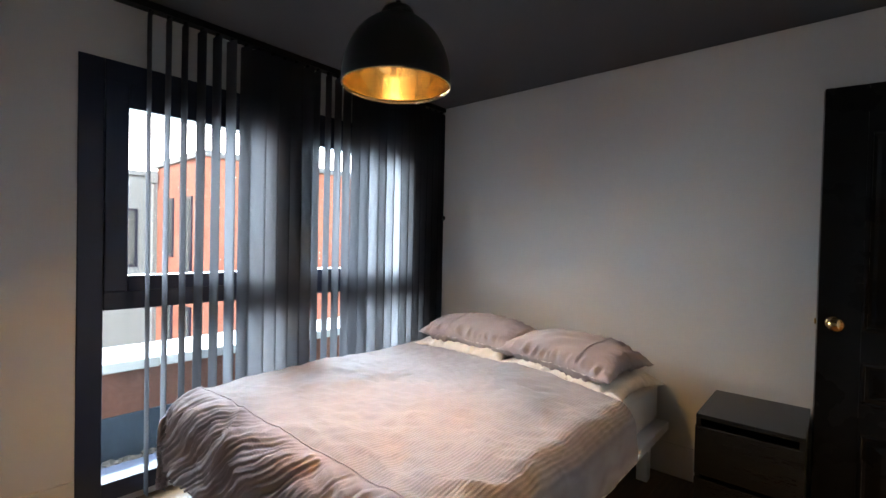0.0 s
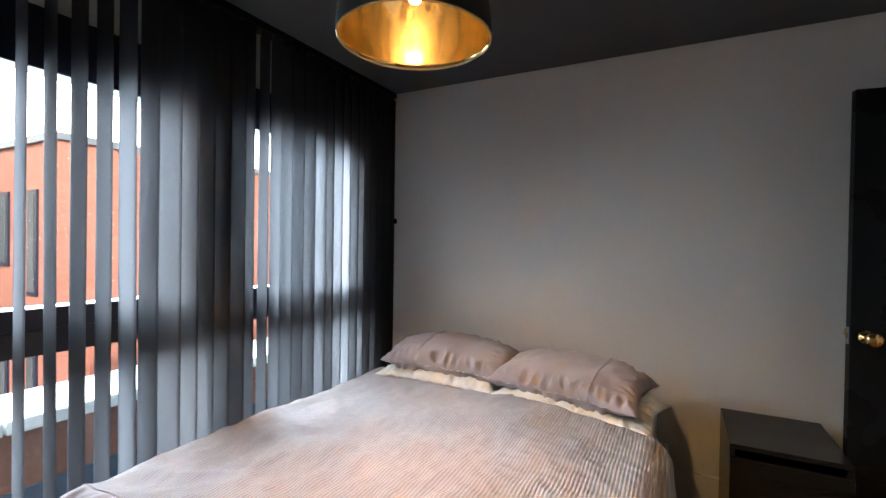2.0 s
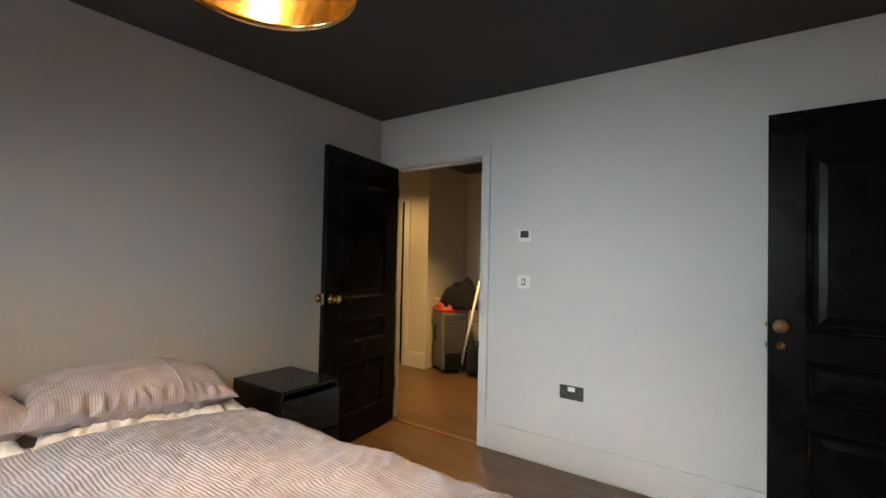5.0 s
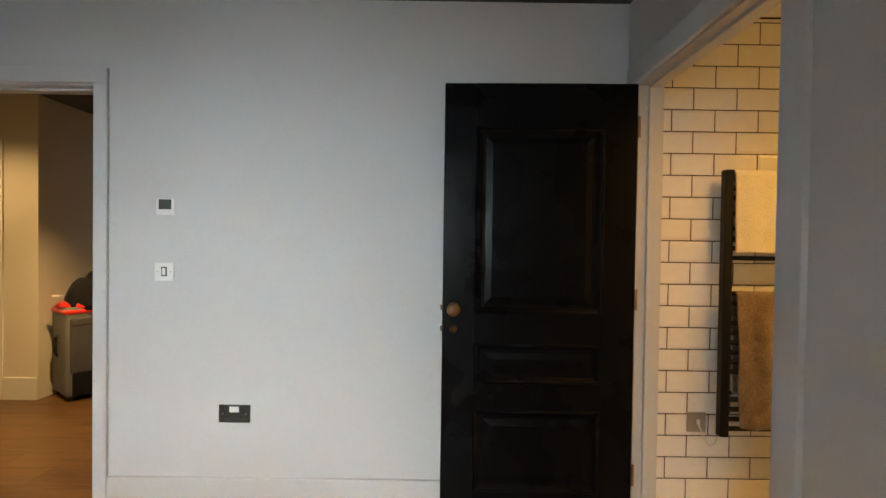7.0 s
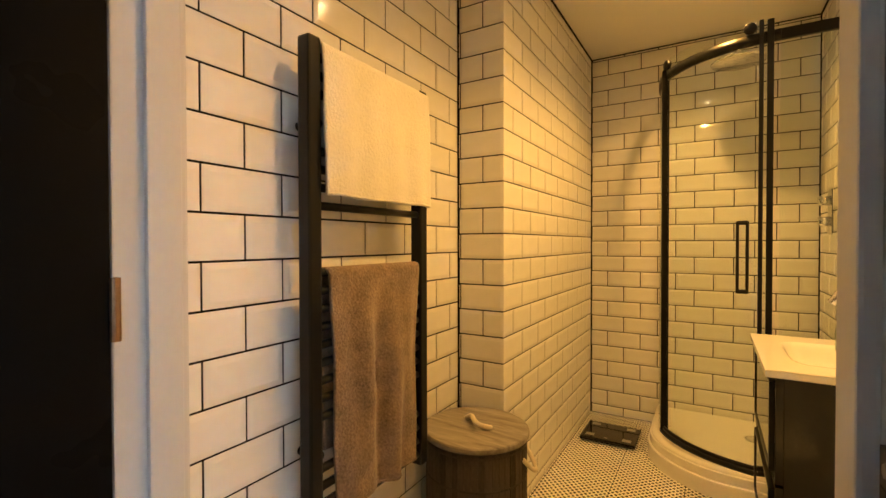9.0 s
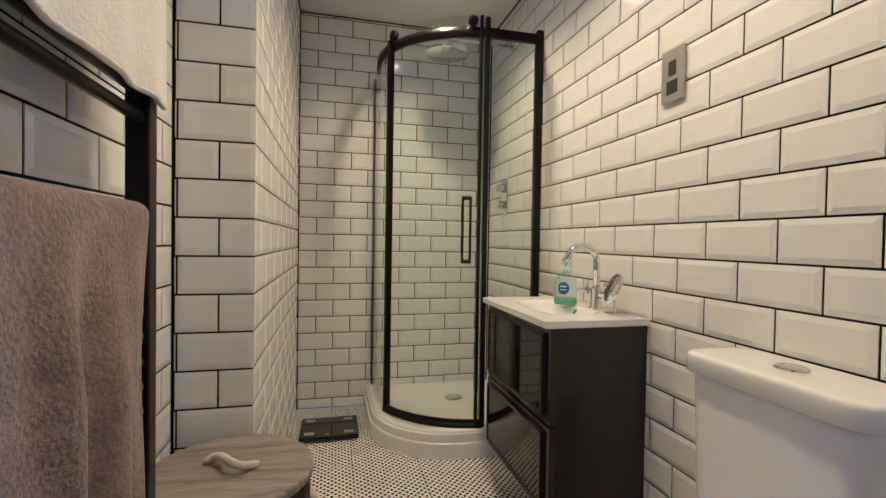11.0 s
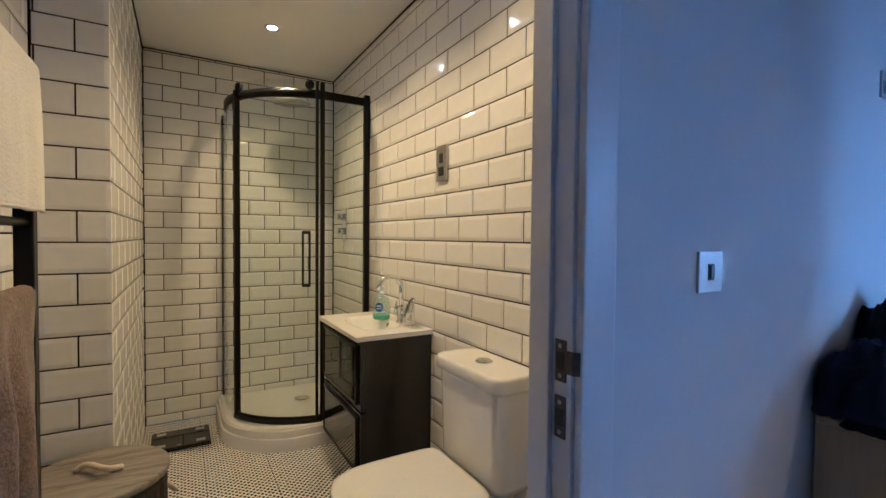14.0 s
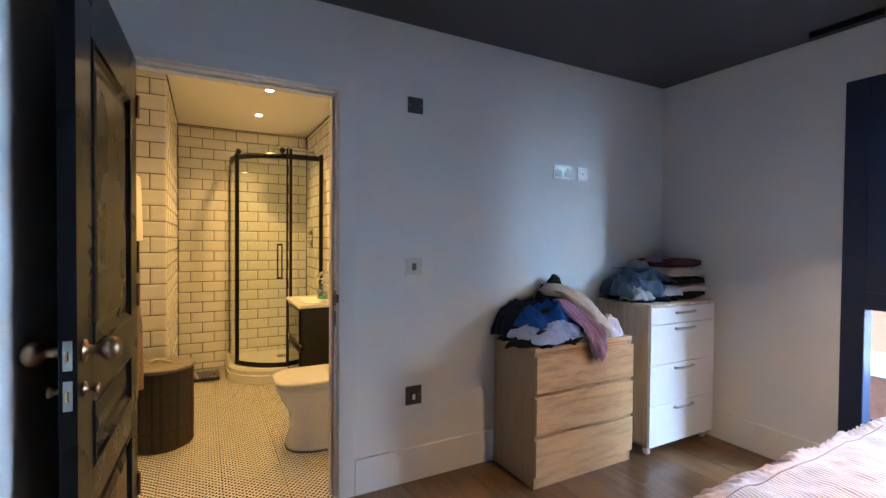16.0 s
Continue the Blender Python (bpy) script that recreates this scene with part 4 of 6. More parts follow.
# ---- clothes ----
def garment(name, x, y, z, sx, sy, sz, mat, label, seed, rz=0.0, tilt=0.0, folds=7.0, amp=0.25, droop=0.0):
    """A crumpled piece of clothing thrown on a heap: an uneven sheet over a mound, with sharp creases and loose edges."""
    def f(u, v):
        a, b = 2 * u - 1, 2 * v - 1
        e1, e2 = noise.noise(Vector((a * 1.9, seed, 1))), noise.noise(Vector((b * 1.9, seed, 4)))
        x = a * sx / 2 * (1 + 0.38 * e2 - 0.16 * b * b)
        y = b * sy / 2 * (1 + 0.38 * e1 - 0.16 * a * a)
        p = Vector((x, y, seed * 0.37))
        w_ = Vector((noise.noise(p * 6), noise.noise(p * 6 + Vector((5, 0, 0))), 0))
        pw = p + w_ * 0.06
        k = folds * 1.5
        rid = 0.0
        for turn_, f1, f2, am in ((seed * 1.7, 0.4, 1.0, 1.0), (seed * 1.7 + 1.2, 0.7, 1.6, 0.6), (seed * 2.9, 1.8, 3.4, 0.3), (seed * 4.1, 5.0, 5.5, 0.12)):
            along, over = pw.x * math.cos(turn_) + pw.y * math.sin(turn_), pw.y * math.cos(turn_) - pw.x * math.sin(turn_)
            rid += am * (0.55 - 2.1 * abs(noise.noise(Vector((along * k * f1, over * k * f2, seed + f1)))))
        mound = (1 - abs(a) ** 2.6) * (1 - abs(b) ** 2.6)
        edge = max(abs(a), abs(b)) ** 6
        z = sz * mound ** 0.55 * (0.75 + 0.6 * noise.noise(p * 5)) + amp * 0.15 * rid * (0.3 + 0.7 * mound)
        z = max(z, -0.2 * sz) - edge * sz * 0.25
        if droop and y > 0:
            z -= droop * (y / (sy / 2)) ** 2
        return Vector((x, y, z)) + w_ * 0.02
    b = grid(84, 76, f)
    ob = part(name, turned(b, Matrix.Rotation(radians(tilt), 4, "X")), mat, None, "", True)
    sol = ob.modifiers.new("thickness", "SOLIDIFY")
    sol.thickness, sol.offset = 0.004, -1
    ob.matrix_world = pose(x, y, z, 0, 0, rz)
    return tagged(ob, label, "clothing", "clothes on the chests")


def folded(name, x, y, z, sx, sy, h, mat, label, seed, rz=0.0):
    """A jumper folded into a soft slab, its layers showing as grooves along the front."""
    def f(u, v):
        th, q = u * math.tau, 2 * v - 1
        c, s_ = math.cos(th), math.sin(th)
        end = max(0.0, 1 - abs(q) ** 7) ** 0.5
        yy = sy / 2 * math.copysign(abs(c) ** 0.55, c) * (0.9 + 0.1 * end)
        zz = h / 2 * math.copysign(abs(s_) ** 0.7, s_) * (0.25 + 0.75 * end)
        groove = 0.009 * max(0.0, 1 - abs(s_) * 3.2) * abs(c)
        p = Vector((q * sx * 3 + seed, yy * 6, zz * 9))
        yy += (noise.noise(p * 1.4) * 0.014 + noise.noise(p * 4) * 0.005) - math.copysign(groove, c)
        zz += noise.noise(p * 1.1 + Vector((3, 0, 0))) * 0.01 + noise.noise(p * 3.3) * 0.004
        return Vector((q * sx / 2 * (1 + 0.05 * noise.noise(Vector((th, seed, 0)))), yy, zz + h / 2))
    b = grid(48, 44, f)
    bmesh.ops.remove_doubles(b, verts=b.verts[:], dist=0.0004)
    bmesh.ops.holes_fill(b, edges=b.edges[:], sides=0)
    bmesh.ops.recalc_face_normals(b, faces=b.faces[:])
    ob = part(name, b, mat, None, "", True)
    ob.matrix_world = pose(x, y, z, 0, 0, rz)
    return tagged(ob, label, "clothing", "clothes on the chests")


def draped(name, pts, widths, mat, label, seed, across=(1, 0, 0), thick=0.05):
    """A limp garment laid along a line of places, with long folds running down it."""
    pts, ax = [Vector(p) for p in pts], Vector(across).normalized()

    def at(v):
        k = min(v * (len(pts) - 1), len(pts) - 1.0001)
        i, q = int(k), k - int(k)
        p0, p1, p2, p3 = pts[max(i - 1, 0)], pts[i], pts[i + 1], pts[min(i + 2, len(pts) - 1)]
        c = 0.5 * (2 * p1 + (p2 - p0) * q + (2 * p0 - 5 * p1 + 4 * p2 - p3) * q * q + (3 * p1 - p0 - 3 * p2 + p3) * q ** 3)
        return c, (p2 - p1).normalized(), widths[i] * (1 - q) + widths[i + 1] * q

    def f(u, v):
        c, t, w_ = at(v)
        n_ = ax.cross(t)
        n_ = n_ if n_.z + n_.y > 0 else -n_
        th = u * math.tau
        w2 = w_ * (1 + 0.35 * noise.noise(Vector((math.cos(th) + seed, v * 3, 3))))
        rid = 0.5 - 1.8 * abs(noise.noise(Vector((u * 9 + seed, v * 2.2, seed)))) + 0.5 * (0.4 - 1.6 * abs(noise.noise(Vector((u * 19, v * 5, seed)))))
        end = min(1, v * 9 + 0.05, (1 - v) * 8 + 0.1)
        return c + ax * (math.cos(th) * w2 / 2) + n_ * (math.sin(th) * thick / 2 * end + rid * 0.018 * end) + t * 0.05 * noise.noise(Vector((u * 7, seed, 2))) * v
    b = grid(90, 60, f)
    bmesh.ops.remove_doubles(b, verts=b.verts[:], dist=0.0004)
    return tagged(part(name, b, mat, None, "", True), label, "clothing", "clothes on the chests")


NAVY = cloth_mat("navy_cloth", (0.006, 0.009, 0.026))
BLUE = cloth_mat("bright_blue_cloth", (0.008, 0.045, 0.2))
PALEBLUE = cloth_mat("pale_blue_shirt_cotton", (0.25, 0.31, 0.53))
CREAM = cloth_mat("cream_knit", (0.42, 0.375, 0.33), 0, "X", 0.8)
LILAC = cloth_mat("lilac_cloth", (0.27, 0.185, 0.34))
DENIM = cloth_mat("grey_blue_denim", (0.045, 0.07, 0.115))
GREYC = cloth_mat("grey_marl_cloth", (0.24, 0.25, 0.28))
BURG = cloth_mat("dark_red_knit", (0.06, 0.012, 0.02))
STRIPE = cloth_mat("white_print_cloth", (0.46, 0.44, 0.5))

t1 = 0.735
garment("shirt", -2.08, 0.21, t1 + 0.012, 0.5, 0.36, 0.05, BLACKF, "black garment flat on the oak chest", 1, 10, 0, 7, 0.2)
garment("shirt", -2.06, 0.26, t1 + 0.045, 0.42, 0.3, 0.06, PALEBLUE, "crumpled pale blue cotton shirt", 2, 15, 0, 8, 0.28)
garment("shirt", -2.15, 0.31, t1 + 0.06, 0.2, 0.17, 0.06, PALEBLUE, "sleeve of a pale blue shirt on the pile", 21, 35, 0, 10, 0.24)
garment("jumper", -1.99, 0.13, t1 + 0.06, 0.3, 0.26, 0.17, NAVY, "dark navy jumper in the pile", 3, 0, 0, 7, 0.3)
garment("shirt", -2.1, 0.21, t1 + 0.11, 0.34, 0.24, 0.09, BLUE, "bright blue t-shirt in the pile", 4, -10, 0, 8, 0.34)
garment("jumper", -2.22, 0.11, t1 + 0.08, 0.4, 0.24, 0.22, BLACKF, "black jumper on top of the pile", 5, 30, 0, 7, 0.3)
draped("jumper", [(-2.17, 0.09, t1 + 0.265), (-2.26, 0.19, t1 + 0.255), (-2.34, 0.28, t1 + 0.18), (-2.39, 0.35, t1 + 0.08)], (0.1, 0.15, 0.16, 0.13), CREAM, "cream knitted jumper draped over the pile", 6, (1, 0.5, 0), 0.06)
draped("shirt", [(-2.2, 0.21, t1 + 0.22), (-2.24, 0.31, t1 + 0.15), (-2.28, 0.405, t1 + 0.06), (-2.29, 0.432, t1 - 0.01), (-2.3, 0.432, t1 - 0.085)], (0.09, 0.12, 0.15, 0.12, 0.05), LILAC, "lilac top hanging over the drawer front", 7, (1, 0, 0), 0.035)
garment("shirt", -2.5, 0.27, t1 + 0.02, 0.2, 0.2, 0.14, STRIPE, "white printed top rolled up", 8, 20, 0, 10, 0.36)
garment("jumper", -2.43, 0.12, t1 + 0.03, 0.28, 0.22, 0.15, BLACKF, "black garment crumpled behind the pile", 9, 10, 0, 7, 0.3)
garment("jumper", -1.96, 0.28, t1 + 0.02, 0.18, 0.2, 0.05, NAVY, "dark sleeve at the edge of the pile", 24, 60, 0, 8, 0.24)
t2 = 0.915
garment("jumper", -2.93, 0.2, t2 + 0.015, 0.44, 0.36, 0.05, BLACKF, "black jumper spread on the white chest", 11, 0, 0, 6, 0.16)
garment("jeans", -2.87, 0.2, t2 + 0.06, 0.36, 0.32, 0.13, DENIM, "grey-blue jeans in a heap", 12, -20, 0, 7, 0.34)
draped("jeans", [(-2.8, 0.12, t2 + 0.2), (-2.9, 0.22, t2 + 0.195), (-3.0, 0.32, t2 + 0.12)], (0.12, 0.15, 0.14), DENIM, "grey-blue denim leg folded over the heap", 22, (0.6, -0.8, 0), 0.035)
garment("sock", -2.99, 0.37, t2 + 0.05, 0.13, 0.08, 0.04, STRIPE, "white cloth tucked under the jeans", 23, -25, 0, 9, 0.16)
garment("sock", -2.78, 0.29, t2 + 0.03, 0.19, 0.15, 0.06, GREYC, "pale grey sock beside the jeans", 13, 0, 0, 9, 0.24)
garment("cap", -3.0, 0.11, t2 + 0.19, 0.15, 0.13, 0.1, GREYC, "pale grey knitted hat", 14, 0, 0, 6, 0.14)
folded("jumper", -3.2, 0.21, t2 + 0.001, 0.36, 0.33, 0.05, BLACKF, "folded black jumper at the bottom of the stack", 15, 3)
folded("shirt", -3.22, 0.23, t2 + 0.047, 0.28, 0.3, 0.05, STRIPE, "folded white printed top in the stack", 16, -4)
folded("jumper", -3.19, 0.2, t2 + 0.093, 0.37, 0.33, 0.058, BLACKF, "folded black jumper in the stack", 19, 2)
folded("jumper", -3.19, 0.205, t2 + 0.146, 0.35, 0.32, 0.065, CREAM, "folded cream jumper in the stack", 17, -3)
folded("jumper", -3.2, 0.19, t2 + 0.206, 0.33, 0.3, 0.06, BURG, "dark red jumper on top of the stack", 18, 4)
garment("shirt", -3.09, 0.2, t2 + 0.25, 0.16, 0.16, 0.025, LILAC, "pink top lying on the stack", 25, 10, 0, 8, 0.14)


# ---- plates on the walls ----
def plate(name, m, w, h, mat, label, category, pieces=()):
    """A wall plate: local x along the wall, z up, y out of the wall. pieces: name, x0, x1, z0, z1, depth, material."""
    ob = thing(name, m, label, category)
    part("face_plate", box(-w / 2, w / 2, 0, 0.007, -h / 2, h / 2, 0.002), mat, ob)
    for nm, x0, x1, a, b_, dep, mt in pieces:
        part(nm, box(x0, x1, 0.005, 0.007 + dep, a, b_, 0.001), mt, ob)
    for sx in (-1, 1):
        if w > 0.05 and name != "thermostat":
            part("screw", turned(lathe([(0, 0), (0.0035, 0), (0.003, 0.001), (0, 0.001)], 12), Matrix.Translation((sx * w * 0.36, 0.0066, 0)) @ Matrix.Rotation(radians(-90), 4, "X")), STEEL, ob)
    return ob


def on_east(y, z):
    return pose(0, y, z, 0, 0, 90)


def on_south(x, z):
    return pose(x, 0, z)


def socket_bits(dx, dark):
    out = [("rocker", dx - 0.008, dx + 0.008, 0.014, 0.03, 0.003, PLATEW)]
    out += [("pin_slot", dx - 0.003, dx + 0.003, -0.002, 0.008, 0.0006, dark)]
    out += [("pin_slot", dx - 0.015, dx - 0.008, -0.018, -0.012, 0.0006, dark), ("pin_slot", dx + 0.008, dx + 0.015, -0.018, -0.012, 0.0006, dark)]
    return out


plate("thermostat", on_east(2.152, 1.447), 0.086, 0.076, PLATEW, "white wall thermostat with a dark screen", "thermostat",
      [("screen", -0.028, 0.03, -0.012, 0.034, 0.002, SCREEN)])
plate("light_switch", on_east(2.156, 1.144), 0.088, 0.086, PLATEW, "white light switch with a dark rocker", "light switch",
      [("rocker_surround", -0.013, 0.013, -0.022, 0.022, 0.001, SCREEN), ("rocker", -0.007, 0.007, -0.016, 0.016, 0.004, PLATEW)])
plate("wall_socket", on_east(1.824, 0.48), 0.147, 0.084, DARKPLATE, "gunmetal double wall socket", "wall socket",
      [("switch_plate", -0.022, 0.022, 0.008, 0.034, 0.003, PLATEW)] + [b for b in socket_bits(-0.046, RUBBER) + socket_bits(0.046, RUBBER) if b[0] == "pin_slot"])
plate("wall_plate", on_south(-1.378, 2.0), 0.087, 0.083, DARKPLATE, "dark blank plate high on the wall", "wall plate")
plate("light_switch", on_south(-1.377, 1.146), 0.09, 0.09, STEEL, "steel light switch by the bathroom door", "light switch",
      [("rocker_surround", -0.012, 0.012, -0.018, 0.018, 0.001, RUBBER), ("rocker", -0.007, 0.007, -0.013, 0.013, 0.005, DARKPLATE)])
plate("fused_spur", on_south(-1.379, 0.458), 0.092, 0.1, DARKPLATE, "gunmetal fused switch low on the wall", "fused spur",
      [("rocker_surround", -0.014, 0.014, -0.03, 0.012, 0.001, RUBBER), ("rocker", -0.008, 0.008, -0.024, 0.006, 0.004, PLATEW)])
plate("wall_socket", on_south(-2.412, 1.728), 0.15, 0.086, STEEL, "steel double socket high on the wall", "wall socket", [("insert", q - 0.03, q + 0.03, -0.03, 0.012, 0.0003, DARKPLATE) for q in (-0.037, 0.037)] + socket_bits(-0.042, RUBBER) + socket_bits(0.042, RUBBER))
plate("aerial_socket", on_south(-2.583, 1.728), 0.088, 0.084, STEEL, "steel aerial socket beside the double one", "aerial socket",
      [("jack", -0.006, 0.006, -0.006, 0.006, 0.003, RUBBER)])

# ---- downlights ----
for dy in (-0.62, -1.37, -2.13):
    dl = thing("downlight", pose(-0.82, dy, BH), "small round recessed ceiling downlight, lit", "downlight", "bathroom downlights")
    part("bezel", lathe([(0.024, -0.001), (0.03, -0.004), (0.04, -0.006), (0.043, -0.002), (0.043, 0.0)], 32), STEEL, dl, "brushed metal ring", True)
    part("lens", lathe([(0, -0.002), (0.024, -0.002), (0.024, -0.0012), (0, -0.0012)], 24), DISC, dl)

seal = tagged(new("trim_bath_ceiling"), "dark sealant line where tiles meet the ceiling", "trim", "", "structure")
for q in ((BX - 0.004, BX + 0.003, BS, -0.1), (BE - 0.003, BE + 0.004, CY, -0.1), (CX - 0.003, CX + 0.004, BS, CY), (CX, BE, CY - 0.004, CY + 0.003), (BX, CX, BS - 0.004, BS + 0.003)):
    part("sealant_strip", box(*q, BH - 0.006, BH + 0.002), GROUT, seal)

vent = thing("extractor_vent", pose(-0.83, -1.01, BH), "flat white square extractor cover on the bathroom ceiling", "vent")
part("backing", box(-0.11, 0.11, -0.11, 0.11, -0.012, 0, 0.003), ACRYL, vent)
part("cover", box(-0.135, 0.135, -0.135, 0.135, -0.022, -0.014, 0.003), ACRYL, vent)

# ---- towel rail and towels ----
rail = thing("towel_rail", pose(-0.04, -0.685, 0), "tall black ladder towel rail on the tiled wall", "towel rail")
RY = 0.235
for y in (-RY, RY):
    part("upright", box(-0.02, 0.02, y - 0.02, y + 0.02, 0.42, 1.65, 0.006), BLACKM, rail)
BARS = [0.455, 0.5, 0.545, 0.59, 0.72, 0.765, 0.81, 0.855, 0.9, 0.945, 0.99, 1.035, 1.08, 1.245, 1.29, 1.335, 1.38, 1.52, 1.565, 1.61]
for z in BARS:
    part("bar", tube([(0.008, -RY, z), (-0.002, -RY, z), (-0.002, RY, z), (0.008, RY, z)], 0.011, 10), BLACKM, rail, "", True)
for y in (-RY + 0.03, RY - 0.03):
    for z in (0.62, 1.45):
        part("bracket", tube([(0.0, y, z), (0.072, y, z)], 0.012, 10), BLACKM, rail)


def towel(name, m, w, front, back, mat, label, seed, wave=0.008, skew=0.0):
    """A towel folded over a bar: local y along the bar, z down from the fold."""
    ob = thing(name, m, label, "towel")
    r = 0.02
    total = front + back + math.pi * r

    def f(u, v):
        s = v * total
        y = (u - 0.5) * w
        if s < back:
            x, z = r, -(back - s)
        elif s < back + math.pi * r:
            q = (s - back) / r
            x, z = r * math.cos(q), r * math.sin(q)
        else:
            x, z = -r, -(s - back - math.pi * r)
        hang = min(1, max(0, -z) / 0.25)
        x -= wave * hang * (math.sin(y * 36 + seed + 2.0 * z + 1.5 * noise.noise(Vector((y * 4, z * 2, seed)))) + 0.45 * math.sin(y * 61 + seed * 2 - z * 2)) * (1 if x < 0 else 0.3)
        x -= 0.01 * hang if x < 0 else 0
        y += skew * max(0, -z) * (0.5 - u) * 2 + 0.006 * noise.noise(Vector((y * 6, z * 6, seed)))
        z += 0.006 * noise.noise(Vector((y * 9, seed, 0))) * hang
        return Vector((x, y, z))
    b = grid(70, 110, f)
    o = part("cloth", b, mat, ob, "", True)
    sol = o.modifiers.new("thickness", "SOLIDIFY")
    sol.thickness, sol.offset = 0.008, 0
    hem = [f(i / 40, 1.0) for i in range(41)]
    part("hem", tube(hem, 0.006, 6), mat, ob, "", True)
    return ob


TOWELW = cloth_mat("white_towelling", (0.76, 0.74, 0.7), 0, "X", 0.8, 0.07, 12, 130)
TOWELB = cloth_mat("taupe_towelling", (0.235, 0.175, 0.138), 0, "X", 1.0, 0.5, 16, 150)
towel("towel", pose(-0.043, -0.705, 1.625), 0.47, 0.35, 0.3, TOWELW, "white towel folded over the towel rail", 2, 0.004)
towel("towel", pose(-0.043, -0.685, 1.07), 0.39, 0.6, 0.45, TOWELB, "taupe towel hanging on the towel rail", 5, 0.014, 0.05)
spur = thing("fused_spur", pose(BE - 0.002, -0.368, 0.456, 0, 0, 90), "bronze heater switch plate on the tiles", "fused spur")
part("face_plate", box(-0.044, 0.044, 0, 0.008, -0.047, 0.047, 0.002), STEEL, spur)
part("cord", tube([(-0.01, 0.008, 0.0), (0.0, 0.03, -0.01), (-0.02, 0.035, -0.06), (-0.05, 0.03, -0.1), (-0.075, 0.035, -0.09), (-0.085, 0.04, -0.03)], 0.004, 8), ACRYL, spur, "white heater cord", True)
part("cord_grip", box(-0.014, 0.002, 0.006, 0.014, -0.01, 0.014, 0.002), PLATEW, spur)

# ---- laundry basket ----
bin_ = thing("laundry_basket", pose(-0.15, -1.12, 0), "round dark bamboo laundry basket with a grey wooden lid", "laundry basket")
part("body", lathe([(0.0, 0.0), (0.176, 0.0), (0.178, 0.006), (0.178, 0.25), (0.178, 0.47), (0.172, 0.475), (0, 0.475)], 48), WOVEN, bin_, "dark bamboo lining", True)
strip = box(0.1765, 0.1805, -0.0105, 0.0105, 0.006, 0.468, 0.0012, 1)
STRIP = bpy.data.meshes.new("bamboo_slat")
strip.to_mesh(STRIP)
strip.free()
STRIP.materials.append(WOVEN)
for k in range(50):
    o = new("bamboo_slat", STRIP)
    o.parent = bin_
    o.matrix_local = Matrix.Rotation(k * math.tau / 50, 4, "Z")
for z in (0.012, 0.12, 0.235, 0.35, 0.458):
    part("binding_band", lathe([(0.179, z - 0.004), (0.1818, z - 0.003), (0.1818, z + 0.003), (0.179, z + 0.004)], 50), WOVEN, bin_, "", True)
part("lid", lathe([(0, 0.476), (0.187, 0.476), (0.189, 0.48), (0.189, 0.492), (0.185, 0.496), (0, 0.496)], 64), LIDWOOD, bin_, "grey washed wooden lid")


def rope(points, r, ob, label):
    part("rope_handle", tube(points, r, 8), ROPE, ob, label, True)


pts = [(-0.06 + 0.12 * i / 14, 0.035 * math.sin(i / 14 * 5.2), 0.5 + 0.024 * math.sin(i / 14 * math.pi)) for i in range(15)]
rope(pts, 0.009, bin_, "twisted cream rope handle")
for a0 in (200, 20):
    arc = []
    for i in range(13):
        a = radians(a0 - 22 + 44 * i / 12)
        sag = math.sin(i / 12 * math.pi)
        arc.append(((0.18 + 0.03 * sag) * math.cos(a), (0.18 + 0.03 * sag) * math.sin(a), 0.42 - 0.06 * sag))
    rope(arc, 0.008, bin_, "cream rope side handle")

# ---- bathroom scale ----
sc = thing("bathroom_scale", pose(-0.365, -2.46, 0), "black square bathroom scale with grey pads", "scale")
part("body", box(-0.15, 0.15, -0.13, 0.13, 0.008, 0.03, 0.006), VANBLK, sc)
for x in (-0.1, 0.1):
    for y in (-0.085, 0.085):
        part("pad", box(x - 0.024, x + 0.024, y - 0.018, y + 0.018, 0.0295, 0.032, 0.001), GREYPAD, sc, "grey contact pad")
        part("foot", lathe([(0, 0), (0.014, 0), (0.014, 0.009), (0, 0.009)], 12, x, y), RUBBER, sc)
part("display", box(0.0, 0.02, 0.095, 0.105, 0.0295, 0.031), GREYPAD, sc)

# ---- shower ----
AX, AY, AR = BX + 0.252, BS + 0.25, 0.548


def quadrant(off):
    """The quadrant's outline off metres inside the tray's edge, from the far wall to the basin wall."""
    r, tx, ty = 0.413 - off, BX + 0.389, BS + 0.389
    pts = [(tx + r, BS + 0.004), (tx + r, ty)]
    pts += [(tx + r * math.cos(radians(d)), ty + r * math.sin(radians(d))) for d in range(3, 91, 3)]
    pts += [(BX + 0.004, ty + r)]
    return pts


shower = thing("shower_enclosure", pose(0, 0, 0), "curved corner shower with black framed sliding glass", "shower")
part("tray", extruded(quadrant(0) + [(BX + 0.004, BS + 0.004)], 0, 0.076, 0.006), ACRYL, shower, "white acrylic quadrant tray")
part("tray_deck", extruded(quadrant(0.011) + [(BX + 0.004, BS + 0.004)], 0.076, 0.118, 0.006), ACRYL, shower)
lipo, lipi = quadrant(0.02), quadrant(0.075)
bmr = bmesh.new()
lo = [bmr.verts.new((x, y, 0.116)) for x, y in lipo]
hi = [bmr.verts.new((x, y, 0.132)) for x, y in lipo]
hi2 = [bmr.verts.new((x, y, 0.132)) for x, y in lipi]
lo2 = [bmr.verts.new((x, y, 0.116)) for x, y in lipi]
for p, q in ((lo, hi), (hi, hi2), (hi2, lo2)):
    for i in range(len(p) - 1):
        bmr.faces.new((p[i], p[i + 1], q[i + 1], q[i]))
bmesh.ops.recalc_face_normals(bmr, faces=bmr.faces[:])
